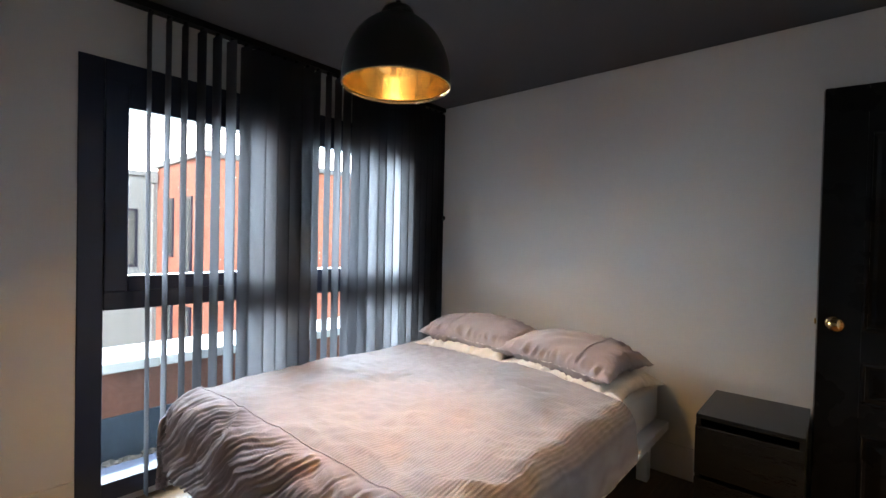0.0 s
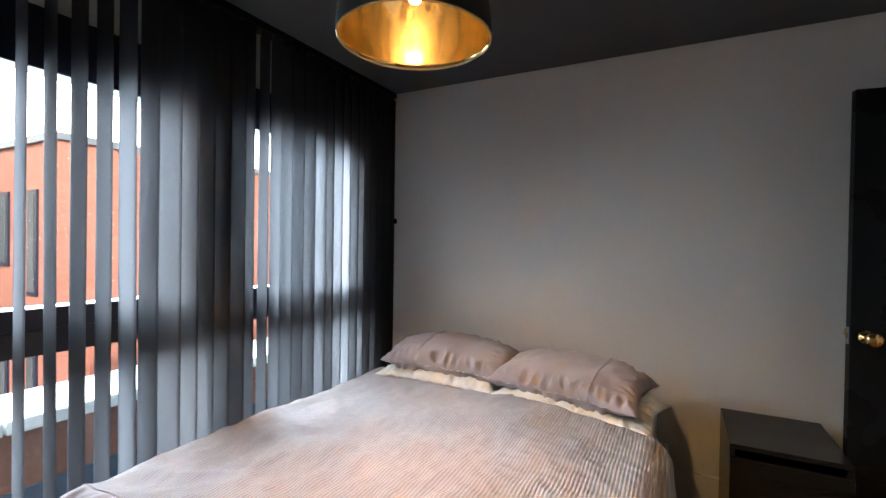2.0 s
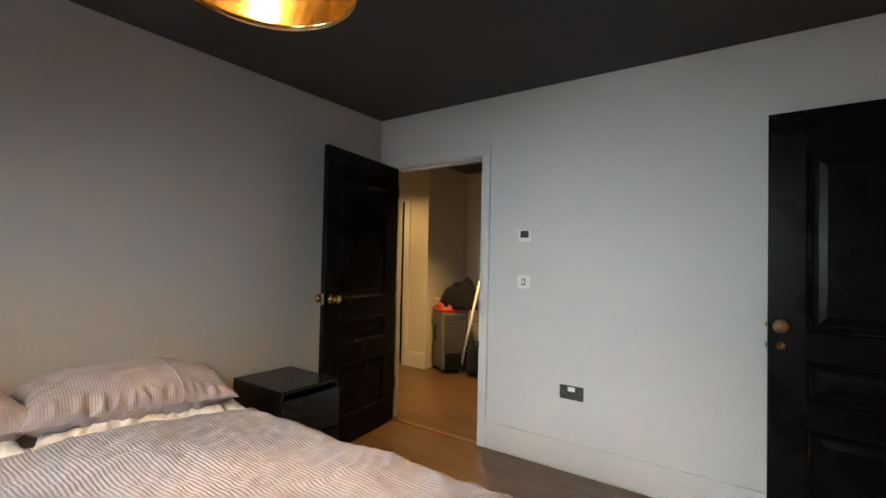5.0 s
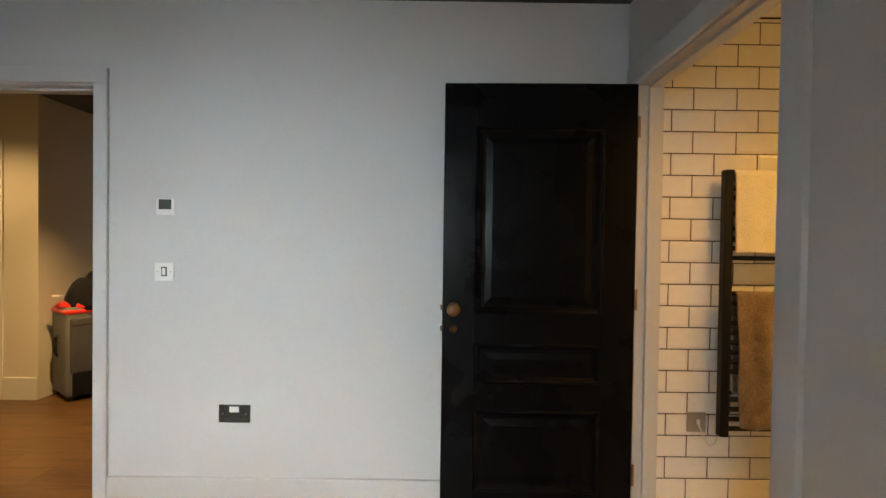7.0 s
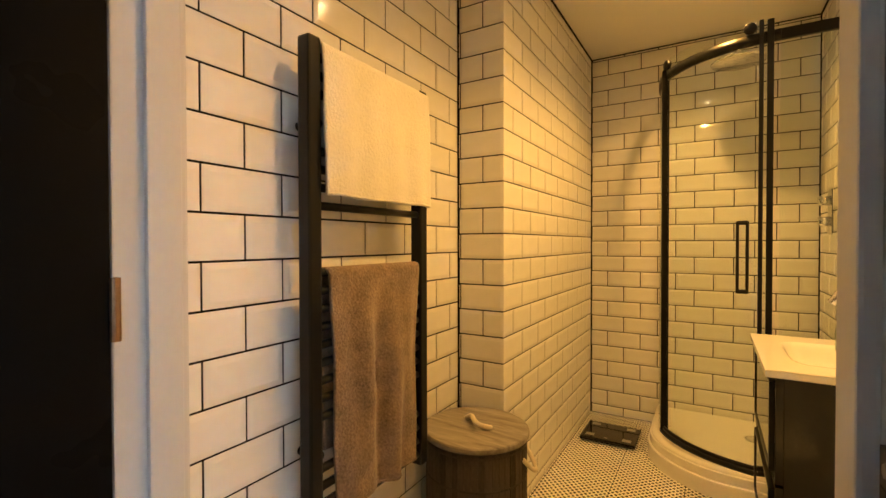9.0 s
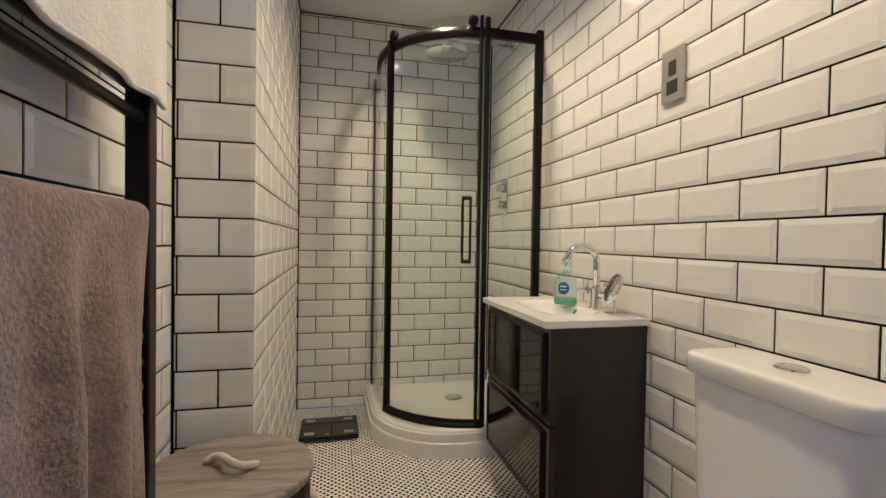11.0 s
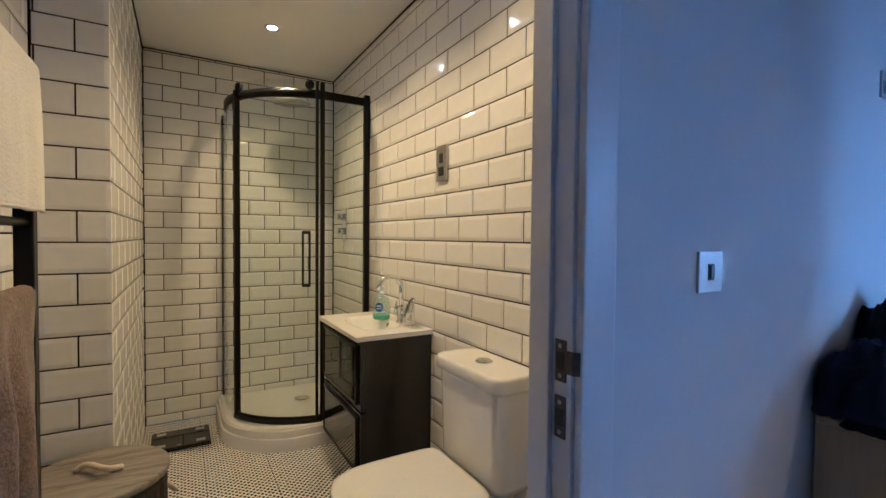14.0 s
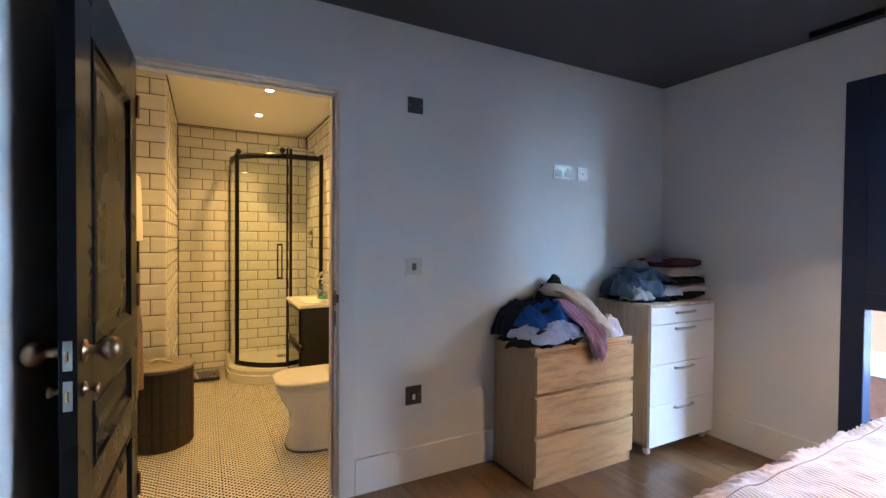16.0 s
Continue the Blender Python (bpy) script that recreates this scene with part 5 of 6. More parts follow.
part("tray_rim", bmr, ACRYL, shower, "", True)
GO = 0.042


def arc_wall(d0, d1, r, th, z0, z1):
    n = max(4, int(abs(d1 - d0) / 2.5))
    prof = [(radians(d0 + (d1 - d0) * i / n)) for i in range(n + 1)]
    b = bmesh.new()
    rings = []
    for a in prof:
        c, s = math.cos(a), math.sin(a)
        rings.append([b.verts.new((AX + q * c, AY + q * s, z)) for q, z in ((r, z0), (r + th, z0), (r + th, z1), (r, z1))])
    for p, q in zip(rings, rings[1:]):
        for i in range(4):
            b.faces.new((p[i], p[(i + 1) % 4], q[(i + 1) % 4], q[i]))
    b.faces.new(rings[0][::-1]), b.faces.new(rings[-1])
    bmesh.ops.recalc_face_normals(b, faces=b.faces[:])
    return b


GR = AR - GO
ZT = 2.04
g = part("fixed_pane", box(BX + 0.03, AX, AY + GR - 0.004, AY + GR + 0.002, 0.14, ZT), SHGLASS, shower)
g2 = part("fixed_pane", box(AX + GR - 0.004, AX + GR + 0.002, BS + 0.03, AY, 0.14, ZT), SHGLASS, shower)
g3 = part("curved_pane", arc_wall(0, 24, GR - 0.004, 0.006, 0.14, ZT), SHGLASS, shower, "", True)
door = part("sliding_door", arc_wall(24, 86, GR + 0.008, 0.006, 0.15, 2.105), SHGLASS, shower, "curved clear sliding glass door")
for o in (g, g2, g3, door):
    o.visible_shadow = False
part("wall_profile", box(BX + 0.002, BX + 0.034, AY + GR - 0.016, AY + GR + 0.016, 0.132, 2.075, 0.003), BLACKM, shower)
part("wall_profile", box(AX + GR - 0.008, AX + GR + 0.004, BS + 0.002, BS + 0.026, 0.132, 2.02, 0.003), BLACKM, shower)


def post(deg, r, z0, z1, w=0.016):
    a = radians(deg)
    b = box(-w, w, -0.014, 0.014, z0, z1, 0.003)
    return turned(b, Matrix.Translation((AX + r * math.cos(a), AY + r * math.sin(a), 0)) @ Matrix.Rotation(a - math.pi / 2, 4, "Z"))


part("post", post(24, GR, 0.135, 2.075, 0.015), BLACKM, shower)
part("post", post(86, GR + 0.004, 0.135, 2.105, 0.012), BLACKM, shower)
part("door_edge", post(82.5, GR + 0.014, 0.15, 2.105, 0.008), BLACKM, door)
part("door_edge", post(26.5, GR + 0.014, 0.15, 2.06, 0.006), BLACKM, door)
part("top_rail", arc_wall(-14, 90, GR - 0.012, 0.02, 2.012, 2.058), BLACKM, shower, "curved black top rail", True)
part("top_rail", box(BX + 0.03, AX, AY + GR - 0.012, AY + GR + 0.008, 2.012, 2.058, 0.002), BLACKM, shower)
part("bottom_rail", arc_wall(24, 86, GR - 0.01, 0.034, 0.132, 0.155), BLACKM, shower, "", True)
part("drip_rail", arc_wall(24, 86, GR + 0.008, 0.012, 0.155, 0.172), BLACKM, door, "", True)
for dg in (29, 78):
    a = radians(dg)
    wheel = turned(lathe([(0, -0.012), (0.022, -0.012), (0.025, -0.008), (0.025, 0.008), (0.022, 0.012), (0, 0.012)], 24), Matrix.Translation((AX + (GR + 0.012) * math.cos(a), AY + (GR + 0.012) * math.sin(a), 2.083)) @ Matrix.Rotation(a, 4, "Z") @ Matrix.Rotation(radians(90), 4, "Y"))
    part("roller", wheel, BLACKM, door, "black roller wheel", True)
ha = radians(76)
hbm = None
for da in (-1.9, 1.9):
    a = radians(76 + da)
    r_ = GR + 0.045
    hbm = tube([(AX + r_ * math.cos(a), AY + r_ * math.sin(a), 0.93), (AX + r_ * math.cos(a), AY + r_ * math.sin(a), 1.245)], 0.0065, 8, hbm)
for z in (0.937, 1.238):
    a0, a1 = radians(74), radians(78)
    hbm = tube([(AX + (GR + 0.045) * math.cos(a0), AY + (GR + 0.045) * math.sin(a0), z), (AX + (GR + 0.045) * math.cos(a1), AY + (GR + 0.045) * math.sin(a1), z)], 0.01, 8, hbm)
    hbm = tube([(AX + (GR + 0.01) * math.cos(ha), AY + (GR + 0.01) * math.sin(ha), z), (AX + (GR + 0.045) * math.cos(ha), AY + (GR + 0.045) * math.sin(ha), z)], 0.008, 8, hbm)
part("door_handle", hbm, BLACKM, door, "long black loop handle")
part("drain", lathe([(0, 0.119), (0.045, 0.119), (0.05, 0.122), (0.04, 0.126), (0, 0.127)], 24, BX + 0.3, BS + 0.3), CHROME, shower, "", True)

head = thing("rain_shower", pose(-0.985, -2.45, 2.075), "round chrome rain shower head on a wall arm", "shower head")
part("rose", lathe([(0, 0.0), (0.122, 0.0), (0.126, 0.005), (0.122, 0.011), (0.03, 0.018), (0, 0.018)], 40), CHROME, head, "", True)
part("arm", tube([(0, 0, 0.018), (0, 0, 0.06), (-0.008, 0, 0.082), (-0.03, 0, 0.09), (BX + 0.985, 0, 0.09)], 0.011, 12), CHROME, head, "", True)
part("wall_flange", turned(lathe([(0, 0), (0.028, 0), (0.026, 0.008), (0, 0.009)], 24), Matrix.Translation((BX + 0.985, 0, 0.09)) @ Matrix.Rotation(radians(90), 4, "Y")), CHROME, head, "", True)

valve = thing("shower_valve", pose(BX, -2.53, 1.3), "chrome thermostatic shower valve with two levers", "shower valve")
part("face_plate", box(0.0, 0.009, -0.045, 0.045, -0.11, 0.11, 0.004), CHROME, valve)
for z in (0.055, -0.045):
    k = part("dial", turned(lathe([(0, 0), (0.024, 0), (0.024, 0.04), (0.02, 0.045), (0, 0.045)], 24), Matrix.Translation((0.009, 0, z)) @ Matrix.Rotation(radians(90), 4, "Y")), CHROME, valve, "", True)
    part("lever", tube([(0.035, 0, z), (0.04, 0.055, z)], 0.005, 8), CHROME, k, "", True)
bt = thing("shampoo_bottle", pose(-1.254, -2.633, 0.119), "small pale green shampoo bottle in the shower tray", "bottle")
part("body", lathe([(0, 0.0), (0.026, 0.0), (0.028, 0.01), (0.028, 0.1), (0.012, 0.12), (0, 0.12)], 20), SHAMPOO, bt, "", True)
part("cap", lathe([(0, 0.118), (0.013, 0.12), (0.013, 0.14), (0, 0.142)], 16), ACRYL, bt, "", True)

# ---- vanity ----
VX0, VX1, VY0, VY1 = BX + 0.002, -1.03, -1.82, -1.25
van = thing("vanity_unit", pose(VX0, (VY0 + VY1) / 2, 0.17), "dark grey gloss vanity unit with two drawers, wall hung", "vanity unit")
dx, hy = VX1 - VX0, (VY1 - VY0) / 2
bm = box(0, dx - 0.02, -hy, -hy + 0.018, 0, 0.601, 0.001)
box(0, dx - 0.02, hy - 0.018, hy, 0, 0.601, 0.001, bm=bm), box(0, dx - 0.02, -hy + 0.018, hy - 0.018, 0, 0.018, bm=bm), box(0, 0.012, -hy + 0.018, hy - 0.018, 0.018, 0.601, bm=bm)
part("body", bm, VAN, van)
for z0, z1 in ((0.002, 0.288), (0.296, 0.599)):
    f = part("drawer_front", box(dx - 0.02, dx, -hy, hy, z0, z1, 0.002), VAN, van)
    for q in ((-hy + 0.022, -hy + 0.032, z0 + 0.022, z1 - 0.022), (hy - 0.05, hy - 0.036, z0 + 0.022, z1 - 0.022), (-hy + 0.032, hy - 0.05, z0 + 0.022, z0 + 0.032), (-hy + 0.032, hy - 0.05, z1 - 0.032, z1 - 0.022)):
        part("frame_strip", box(dx - 0.002, dx + 0.012, *q, 0.003), BLACKM, f, "black grip frame")
    part("inset_panel", box(dx - 0.002, dx + 0.008, -hy + 0.032, hy - 0.05, z0 + 0.032, z1 - 0.032), VANBLK, f, "black mirror gloss panel")
basin = thing("basin", pose(VX0, (VY0 + VY1) / 2, 0.771), "white porcelain basin top with a shallow bowl", "basin")


def basin_top(u, v):
    x, y = u * (dx + 0.025), (v - 0.5) * (2 * hy + 0.025)
    bx, by = (x - 0.185) / 0.1, y / 0.18
    k = max(0, 1 - (abs(bx) ** 4 + abs(by) ** 4))
    return Vector((x, y, 0.022 - 0.07 * min(1, k * 1.3) ** 1.4))


b = grid(44, 60, basin_top)
part("bowl", b, PORC, basin, "", True)
sk = box(0, dx + 0.025, -hy - 0.0125, -hy + 0.012, 0.0, 0.021, 0.003)
box(0, dx + 0.025, hy - 0.012, hy + 0.0125, 0.0, 0.021, 0.003, bm=sk), box(dx, dx + 0.025, -hy + 0.012, hy - 0.012, 0.0, 0.021, 0.003, bm=sk)
part("rim", sk, PORC, basin)
part("overflow", turned(lathe([(0, 0), (0.012, 0), (0.012, 0.003), (0, 0.004)], 16), Matrix.Translation((0.095, 0, 0.0)) @ Matrix.Rotation(radians(60), 4, "Y")), CHROME, basin)

tap = thing("mixer_tap", pose(-1.315, -1.46, 0.793), "chrome swan neck basin mixer with cross handles", "tap")
part("base", lathe([(0, 0), (0.027, 0), (0.027, 0.004), (0.02, 0.01), (0.019, 0.075), (0.015, 0.08), (0, 0.08)], 24), CHROME, tap, "", True)
sw = [(0, 0, 0.06), (0, 0, 0.17)] + [(0.06 - 0.06 * math.cos(radians(a)), 0, 0.17 + 0.06 * math.sin(radians(a))) for a in range(12, 160, 12)]
sw += [(sw[-1][0] + 0.014, 0, sw[-1][2] - 0.022)]
part("spout", tube(sw, 0.0125, 14), CHROME, tap, "", True)
for s in (-1, 1):
    hnd = part("handle", tube([(0, s * 0.012, 0.045), (0, s * 0.06, 0.066)], 0.0105, 12), CHROME, tap, "", True)
    c = Vector((0, s * 0.066, 0.064))
    cb = tube([c + Vector((0.034, 0, 0)), c - Vector((0.034, 0, 0))], 0.0065, 10)
    cb = tube([c + Vector((0, -0.01 * s, 0.034)), c - Vector((0, -0.01 * s, 0.034))], 0.0065, 10, cb)
    part("cross_head", cb, CHROME, hnd, "", True)

PALEPUMP = material("pale_blue_plastic", (0.5, 0.66, 0.8), 0.3, 0, 0.03, 4, 40)
soap = thing("soap_bottle", pose(-1.265, -1.595, 0.793), "clear hand soap bottle with green soap and blue label", "soap bottle")
part("soap", lathe([(0, 0.001), (0.039, 0.001), (0.043, 0.006), (0.0435, 0.024), (0, 0.024)], 24), SOAP, soap)
part("bottle", lathe([(0.04, 0.0), (0.045, 0.006), (0.046, 0.06), (0.04, 0.1), (0.022, 0.118), (0.012, 0.124), (0.012, 0.13)], 24), CLEARP, soap, "", True)
b = bmesh.new()
rr = [[b.verts.new((0.0464 * math.cos(radians(52 + 27 * math.cos(q))), 0.0464 * math.sin(radians(52 + 27 * math.cos(q))), 0.066 + h_ * 0.024 * math.sin(q))) for h_ in (-1, 1)] for q in [radians(d) for d in range(8, 173, 12)]]
for p, q in zip(rr, rr[1:]):
    b.faces.new((p[0], q[0], q[1], p[1]))
lab = part("label", b, BLUELAB, soap, "round blue paper label", True)
b = bmesh.new()
for z0, z1 in ((0.07, 0.076), (0.058, 0.062)):
    r2 = [[b.verts.new((0.0468 * math.cos(radians(a)), 0.0468 * math.sin(radians(a)), z)) for z in (z0, z1)] for a in range(36, 72, 6)]
    for p, q in zip(r2, r2[1:]):
        b.faces.new((p[0], q[0], q[1], p[1]))
part("print_bar", b, PLATEW, lab)
pump = part("pump", lathe([(0, 0.126), (0.014, 0.127), (0.014, 0.14), (0.005, 0.142), (0.005, 0.158), (0.011, 0.16), (0.011, 0.17), (0, 0.171)], 16), PALEPUMP, soap, "pale blue pump", True)
part("nozzle", tube([(0, 0, 0.165), (0.03, 0.008, 0.16)], 0.004, 8), PALEPUMP, pump)

mir = thing("shaving_mirror", pose(-1.305, -1.335, 0.793, 0, 0, -20), "small round chrome shaving mirror tilted on its stand", "mirror")
part("foot", tube([(-0.04, 0.03, 0.004), (0.03, 0.0, 0.006), (-0.04, -0.03, 0.004)], 0.003, 8), CHROME, mir, "", True)
part("stem", tube([(0.0, 0.0, 0.004), (-0.005, 0, 0.03), (0.0, 0.0, 0.06)], 0.003, 8), CHROME, mir, "", True)
tm = Matrix.Translation((0.005, 0, 0.09)) @ Matrix.Rotation(radians(20), 4, "Z") @ Vector((0.92, -0.22, 0.4)).to_track_quat("Z", "Y").to_matrix().to_4x4()
part("rim", turned(lathe([(0.048, -0.005), (0.053, -0.004), (0.054, 0.0), (0.053, 0.004), (0.048, 0.005)], 32), tm), CHROME, mir, "", True)
part("mirror_face", turned(lathe([(0, -0.003), (0.049, -0.004), (0.049, 0.004), (0, 0.003)], 32), tm), CHROME, mir, "", True)

# ---- toilet ----
wc = thing("toilet", pose(BX + 0.004, -0.71, 0), "white close-coupled toilet with the lid down", "toilet")


def rounded(x0, x1, y0, y1, r, n=6):
    out = []
    for cx, cy, a0 in ((x1 - r, y1 - r, 0), (x0 + r, y1 - r, 90), (x0 + r, y0 + r, 180), (x1 - r, y0 + r, 270)):
        out += [(cx + r * math.cos(radians(a0 + 90 * i / n)), cy + r * math.sin(radians(a0 + 90 * i / n))) for i in range(n + 1)]
    return out


def lofted(rings, cap=True):
    b = bmesh.new()
    vs = [[b.verts.new(p) for p in r] for r in rings]
    n = len(vs[0])
    for p, q in zip(vs, vs[1:]):
        for i in range(n):
            b.faces.new((p[i], p[(i + 1) % n], q[(i + 1) % n], q[i]))
    b.faces.new(vs[0][::-1]), b.faces.new(vs[-1])
    bmesh.ops.recalc_face_normals(b, faces=b.faces[:])
    return b


def cistern_ring(z, gx, gy):
    return [(x, y, z) for x, y in rounded(0.0, 0.165 + gx, -0.19 - gy, 0.19 + gy, 0.045)]


part("cistern", lofted([cistern_ring(0.4, -0.02, -0.02), cistern_ring(0.43, -0.008, -0.006), cistern_ring(0.72, 0.0, 0.0), cistern_ring(0.735, 0, 0)]), PORC, wc, "white porcelain cistern", True)
lid = part("cistern_lid", lofted([cistern_ring(0.737, 0.008, 0.005), cistern_ring(0.738, 0.0125, 0.009), cistern_ring(0.74, 0.0145, 0.0105), cistern_ring(0.774, 0.0145, 0.0105), cistern_ring(0.7785, 0.0135, 0.0095), cistern_ring(0.782, 0.011, 0.007), cistern_ring(0.7836, 0.007, 0.003), cistern_ring(0.784, -0.006, -0.01), cistern_ring(0.784, -0.03, -0.03)]), PORC, wc, "", True)
part("flush_button", lathe([(0, 0.784), (0.03, 0.784), (0.031, 0.788), (0.026, 0.792), (0, 0.793)], 24, 0.085, 0.0), CHROME, lid, "chrome dual flush button", True)


def bowl_ring(z, front, back, half, sq=2.6, nose=2.3):
    out = []
    cx, hx_ = (front + back) / 2, (front - back) / 2
    for i in range(48):
        a = i / 48 * math.tau
        c, s = math.cos(a), math.sin(a)
        e = sq if c < 0 else nose
        k = (abs(c) ** e + abs(s) ** e) ** (-1 / e)
        out.append((cx + hx_ * c * k, half * s * k, z))
    return out


part("pan", lofted([bowl_ring(0.0, 0.535, 0.03, 0.168, 4), bowl_ring(0.02, 0.535, 0.03, 0.168, 4), bowl_ring(0.12, 0.505, 0.04, 0.15, 4), bowl_ring(0.22, 0.515, 0.03, 0.152, 3.5), bowl_ring(0.3, 0.56, 0.01, 0.16, 3), bowl_ring(0.36, 0.59, 0.0, 0.178, 3), bowl_ring(0.392, 0.596, 0.0, 0.182, 3)]), PORC, wc, "white porcelain pan", True)
part("seat", lofted([bowl_ring(0.393, 0.6, 0.18, 0.184, 12), bowl_ring(0.4, 0.606, 0.175, 0.19, 12), bowl_ring(0.41, 0.606, 0.175, 0.19, 12)]), ACRYL, wc, "white seat", True)
part("lid", lofted([bowl_ring(0.412, 0.604, 0.172, 0.188, 12, 3.0), bowl_ring(0.418, 0.608, 0.17, 0.192, 12, 3.0), bowl_ring(0.428, 0.606, 0.172, 0.19, 12, 3.0), bowl_ring(0.432, 0.602, 0.175, 0.187, 12, 3.0), bowl_ring(0.4345, 0.585, 0.19, 0.17, 12, 3.0)]), ACRYL, wc, "white plastic lid, closed", True)
part("base_seal", lofted([bowl_ring(0.001, 0.538, 0.03, 0.171, 4), bowl_ring(0.004, 0.538, 0.03, 0.171, 4)]), GROUT, wc)

pl = thing("shaver_socket", pose(BX + 0.002, -1.158, 1.543, 0, 0, -90), "brushed steel shaver switch plate on the tiles", "switch plate")
part("face_plate", box(-0.046, 0.046, 0, 0.008, -0.078, 0.078, 0.002), STEEL, pl)
part("rocker", box(-0.014, 0.014, 0.006, 0.011, 0.0, 0.042, 0.001), DARKPLATE, pl, "dark rocker")
part("outlet", box(-0.022, 0.022, 0.006, 0.0095, -0.056, -0.016, 0.001), RUBBER, pl, "dark outlet")

# ---- hall things ----
cs = thing("suitcase", pose(1.62, 3.83, 0), "grey fabric suitcase standing in the hall", "suitcase")
CASE_TURN = Matrix.Rotation(radians(-35), 4, "Z") @ Matrix.Diagonal((0.8, 0.85, 1, 1))
part("body", turned(box(-0.2, 0.2, -0.2, 0.2, 0.035, 0.74, 0.035, 3), CASE_TURN), CASE, cs, "", True)
part("front_pocket", turned(box(-0.17, 0.18, -0.225, -0.19, 0.22, 0.66, 0.02, 3), CASE_TURN), CASEDARK, cs, "dark grey front pocket", True)
part("lower_panel", turned(box(-0.15, 0.206, -0.23, -0.18, 0.035, 0.23, 0.02, 3), CASE_TURN), BLACKF, cs, "black lower panel", True)
part("red_piping", turned(box(-0.206, 0.206, -0.206, 0.206, 0.69, 0.725, 0.012, 2), CASE_TURN), REDF, cs, "red top band", True)
part("zip", turned(box(-0.16, 0.17, -0.2285, -0.222, 0.6, 0.608), CASE_TURN), BLACKM, cs)
part("side_handle", turned(tube([(-0.195, 0.03, 0.34), (-0.222, 0.03, 0.37), (-0.222, 0.03, 0.49), (-0.195, 0.03, 0.52)], 0.014, 8), CASE_TURN), RUBBER, cs, "black carrying handle", True)
for x, y in ((-0.15, -0.15), (0.15, -0.15), (-0.15, 0.15), (0.15, 0.15)):
    part("wheel", turned(lathe([(0, -0.015), (0.028, -0.015), (0.031, -0.01), (0.031, 0.01), (0.028, 0.015), (0, 0.015)], 16), CASE_TURN @ Matrix.Translation((x, y, 0.0311)) @ Matrix.Rotation(radians(90), 4, "X")), RUBBER, cs)
g_ = garment("cushion", 1.6, 3.84, 0.75, 0.3, 0.3, 0.05, REDF, "bright red fabric on top of the suitcase", 31, 0, 0, 5, 0.12)
g_["category"], g_["group"] = "fabric", "hall clutter"
g_ = garment("bag", 1.66, 3.73, 0.79, 0.34, 0.4, 0.3, BLACKF, "black soft bag lying on the suitcase", 32, 10, 0, 4, 0.12)
g_["category"], g_["group"] = "bag", "hall clutter"
part("clip", box(-0.2, -0.16, 0.03, 0.09, 0.83, 0.84), PLATEW, cs, "white luggage clip")
ib = thing("ironing_board", pose(1.75, 3.36, 0), "folded ironing board with white legs leaning in the hall", "ironing board")
for x in (-0.17, 0.08):
    part("leg", tube([(x, 0.3, 0.0), (x, 0.06, 1.05)], 0.016, 8), WHITEWOOD, ib, "white tubular leg", True)
    part("leg", tube([(x + 0.03, 0.05, 0.0), (x + 0.03, 0.0, 1.15)], 0.013, 8), WHITEWOOD, ib, "", True)
for z in (0.25, 0.55, 0.85):
    part("cross_bar", tube([(-0.17, 0.3 - 0.24 * z / 1.05, z), (0.08, 0.3 - 0.24 * z / 1.05, z)], 0.01, 8), WHITEWOOD, ib, "", True)
part("board", box(-0.12, 0.18, -0.08, -0.04, 0.02, 1.25, 0.015), GREYC, ib, "grey covered board")
g_ = garment("jacket", 1.68, 3.26, 0.78, 0.24, 0.2, 0.42, BLACKF, "black jacket hung over the ironing board", 33, 0, 0, 6, 0.2)
g_["category"], g_["group"] = "jacket", "hall clutter"
hb_ = thing("holdall", pose(1.66, 3.42, 0.0), "black holdall on the hall floor", "bag")
part("body", turned(box(-0.16, 0.16, -0.14, 0.14, 0.0, 0.32, 0.08, 4), Matrix.Rotation(radians(8), 4, "Z")), BLACKF, hb_, "", True)
part("strap", tube([(-0.1, -0.06, 0.3), (-0.12, -0.04, 0.38), (-0.12, 0.04, 0.38), (-0.1, 0.06, 0.3)], 0.012, 8), BLACKF, hb_, "", True)

# ---- mosaic floor ----
P = 0.03
verts, faces = [], []
nx, ny = int((BE - BX) / P) + 1, int(2 * -BS / P) + 1
hs, dep = P * 0.275, 0.0008
for j in range(ny):
    for i in range(nx):
        x = BX + (i + (0.5 if j % 2 else 0)) * P
        y = BS + j * P * 0.5
        if y > -0.02 or x > BE:
            continue
        k = len(verts)
        for zz in (0.0, dep):
            verts += [(x - hs, y, zz), (x, y - hs, zz), (x + hs, y, zz), (x, y + hs, zz)]
        faces += [(k + 4, k + 5, k + 6, k + 7)] + [(k + q, k + (q + 1) % 4, k + 4 + (q + 1) % 4, k + 4 + q) for q in range(4)]
me = bpy.data.meshes.new("mosaic")
me.from_pydata(verts, [], faces)
me.materials.append(MOSB)
mo = new("mosaic_chip", me)
mo.parent = bfloor
tagged(mo, "small black mosaic chips", "", "", "stuff")
for k in range(1, 5):
    part("sheet_joint", box(BX + 0.3 * k - 0.001, BX + 0.3 * k + 0.001, BS, -0.1, 0.0, 0.0011), GROUT, bfloor)

# ---- floor boards ----
rng = random.Random(8)
BOARD = {}


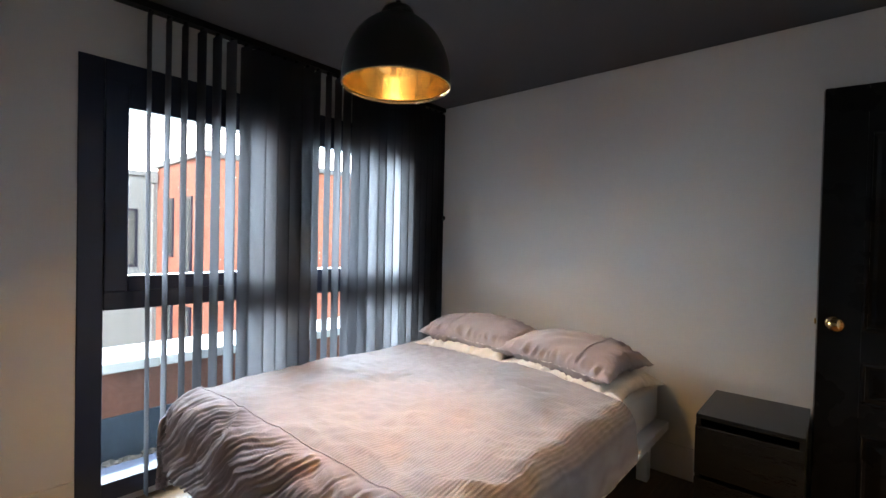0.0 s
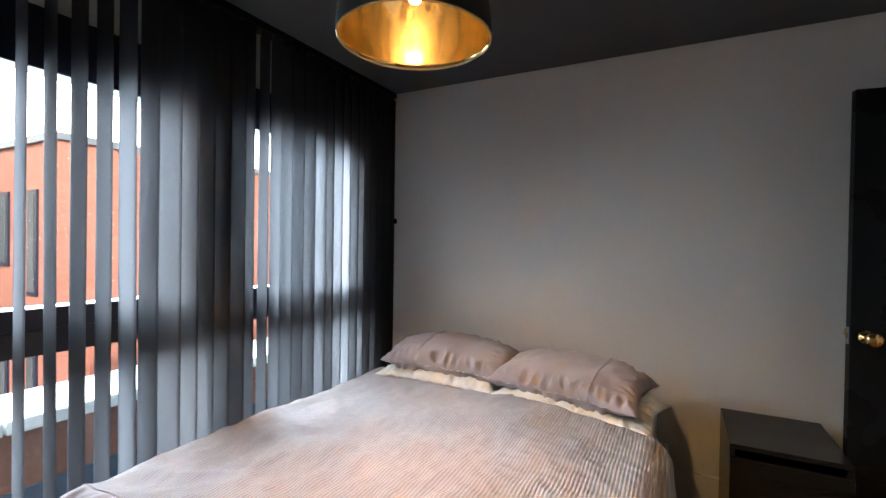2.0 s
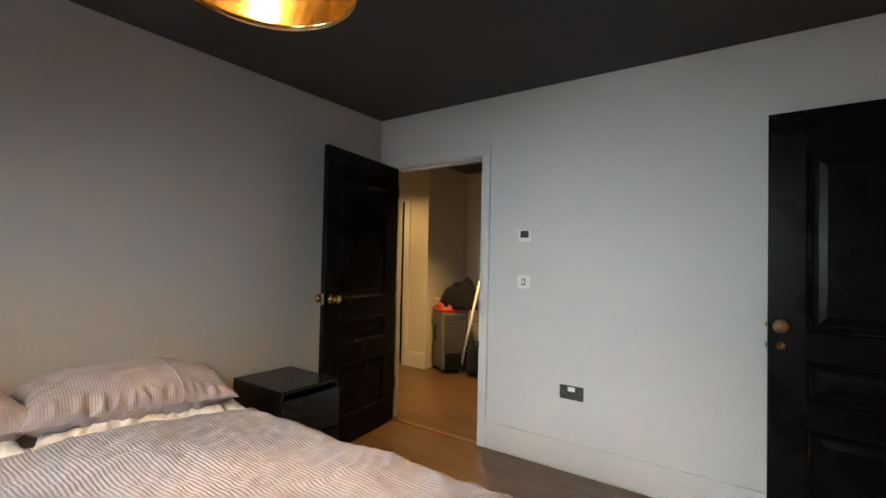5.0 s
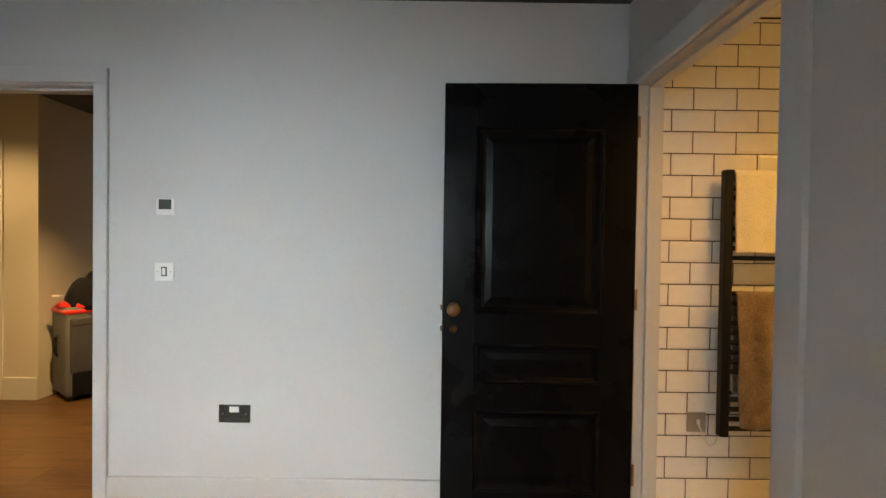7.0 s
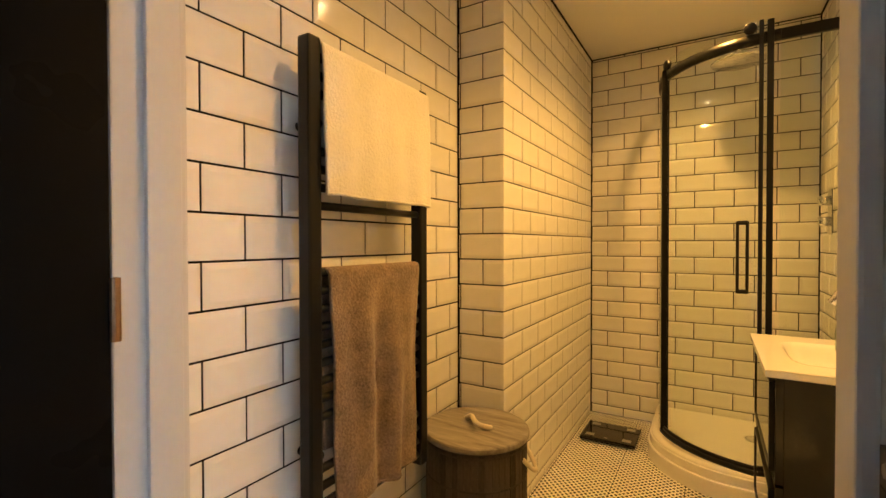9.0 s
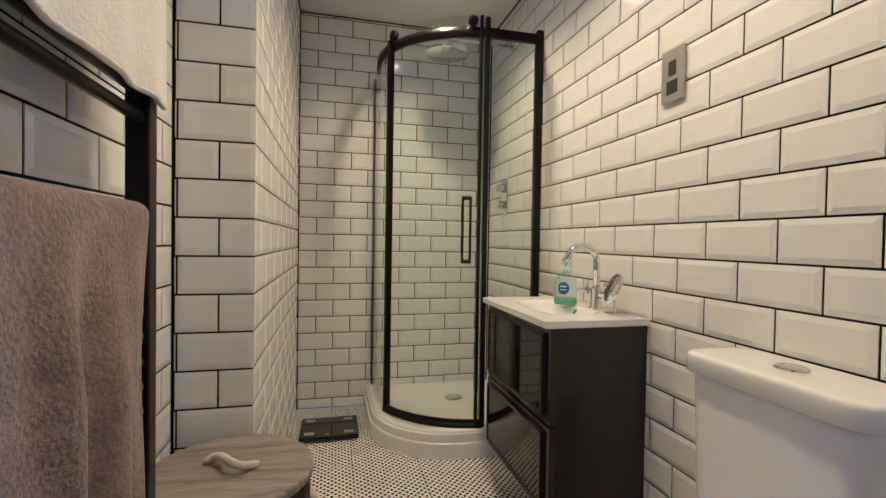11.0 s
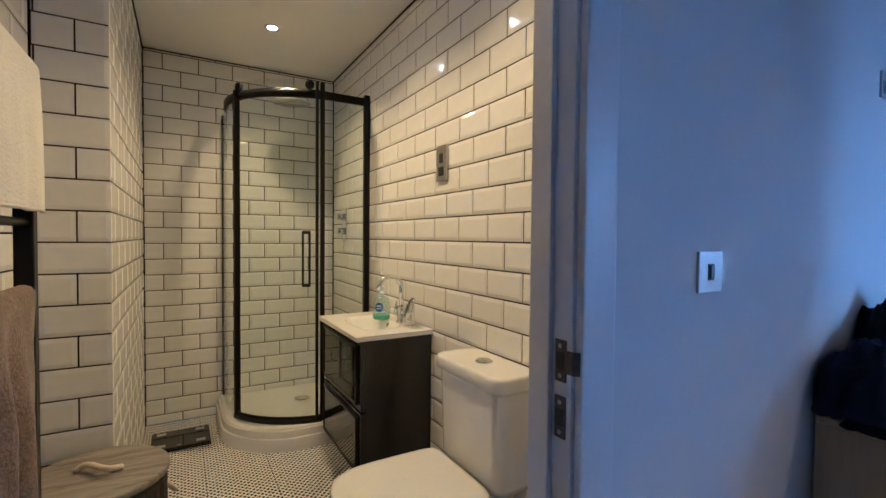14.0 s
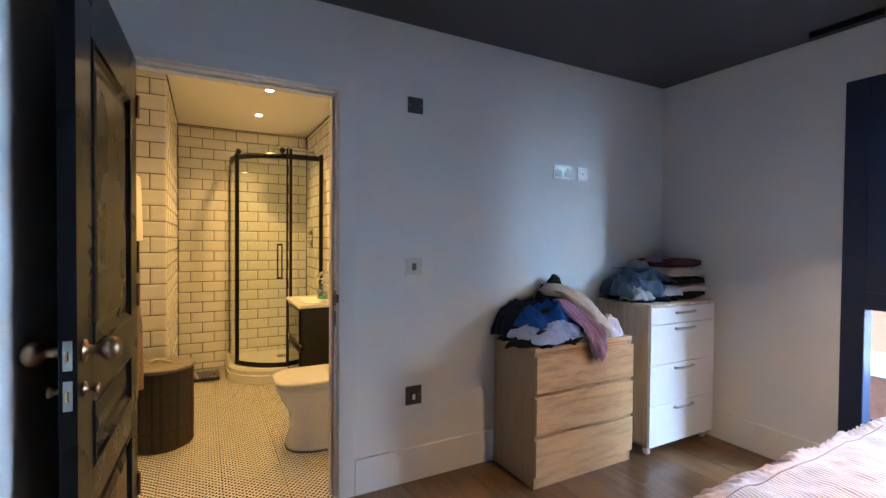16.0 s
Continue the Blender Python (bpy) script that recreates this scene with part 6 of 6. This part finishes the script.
def board(x0, x1, y0, y1, parent):
    key = (round(x1 - x0, 3), round(y1 - y0, 3))
    if key not in BOARD:
        b = box(-key[0] / 2 + 0.0004, key[0] / 2 - 0.0004, -key[1] / 2 + 0.0004, key[1] / 2 - 0.0004, -0.012, 0.0, 0.0006, 1)
        me = bpy.data.meshes.new("floor_board")
        b.to_mesh(me)
        b.free()
        me.materials.append(FLOOR)
        BOARD[key] = me
    o = new("floor_board", BOARD[key])
    o.location = ((x0 + x1) / 2, (y0 + y1) / 2, 0)
    o.parent = parent
    return o


def boards(x0, x1, y0, y1, parent):
    wd, ln = 0.19, 1.22
    x, row = x0, 0
    while x < x1 - 0.01:
        xe = min(x + wd, x1)
        y = y0 - (0.0, 0.61, 0.305)[row % 3]
        while y < y1 - 0.01:
            board(x, xe, max(y, y0), min(y + ln, y1), parent)
            y += ln
        x, row = xe, row + 1


boards(W, 0.0, 0.0, N, bpy.data.objects["floor"])
boards(0.03, 2.3, 1.2, 5.6, bpy.data.objects["floor_hall"])

# ---- wall tiles ----
TJ = 0.0052
TILES = {}


def tile_mesh(w, h):
    key = (round(w, 3), round(h, 3))
    if key not in TILES:
        a, b_, e, bv = w / 2 - TJ / 2, h / 2 - TJ / 2, 0.0018, min(0.014, w * 0.3)
        v = []
        for ix, iz, y in ((a, b_, 0), (a, b_, e), (a - bv, b_ - min(bv, h * 0.3), e + 0.003)):
            v += [(-ix, y, -iz), (ix, y, -iz), (ix, y, iz), (-ix, y, iz)]
        f = [(8, 9, 10, 11)]
        for r in (0, 4):
            f += [(r + i, r + (i + 1) % 4, r + 4 + (i + 1) % 4, r + 4 + i) for i in range(4)]
        me = bpy.data.meshes.new("tile")
        me.from_pydata(v, [], f)
        me.update()
        me.materials.append(TILE)
        TILES[key] = me
    return TILES[key]


def tiled(parent, start, end, m_of, shift, top, limit=300, low=0.0, TW=0.2063, TH=0.104):
    """Courses of bevelled tiles along a run from start to end; m_of(s, z) is a tile's pose. Past limit they are joined."""
    spots = []
    row = 0
    while row * TH + low < top - 0.005:
        z0, z1 = max(0.0, row * TH + low), min((row + 1) * TH + low, top)
        s = start - (shift + (TW / 2 if row % 2 else 0)) % TW
        while s < end - 0.004:
            a, b_ = max(s, start), min(s + TW, end)
            if b_ - a > 0.006:
                spots.append(((a + b_) / 2, (z0 + z1) / 2, b_ - a, z1 - z0))
            s += TW
        row += 1
    spots.sort(key=lambda q: q[0])
    for c, z, w, h in spots[:limit]:
        o = new("tile", tile_mesh(w, h))
        o.parent = parent
        o.matrix_world = m_of(c, z) @ pose(0, 0, 0, rng.uniform(-0.12, 0.12), 0, rng.uniform(-0.12, 0.12))
    if spots[limit:]:
        v, f = [], []
        for c, z, w, h in spots[limit:]:
            src, mt, k = tile_mesh(w, h), m_of(c, z), len(v)
            v += [tuple(mt @ q.co) for q in src.vertices]
            f += [[k + i for i in p.vertices] for p in src.polygons]
        me = bpy.data.meshes.new("tile_rest")
        me.from_pydata(v, [], f)
        me.materials.append(TILE)
        o = new("tile_field", me)
        o.parent = parent
        tagged(o, "white glazed metro tiles", "", "", "stuff")


OFF = 0.006
tiled(bath_right, 0.1, -BS, lambda s, z: pose(BX - OFF, -s, z, 0, 0, -90), 0.1, BH, 300, -0.047)
tiled(bath_left, 0.1, -CY, lambda s, z: pose(BE + OFF, -s, z, 0, 0, 90), 0.0806, BH, 300, -0.03)
tiled(col_front, 0.0, BE - CX, lambda s, z: pose(CX + s, CY - OFF, z), 0.112, BH, 300, -0.058)
tiled(col_front, 0.0, -(BS - CY), lambda s, z: pose(CX + OFF, CY - s, z, 0, 0, 90), 0.1, BH, 150, -0.058)
tiled(bath_far, 0.0, -(BX - CX), lambda s, z: pose(CX - s, BS - OFF, z), 0.2, BH, 300, -0.043, 0.2025, 0.1005)
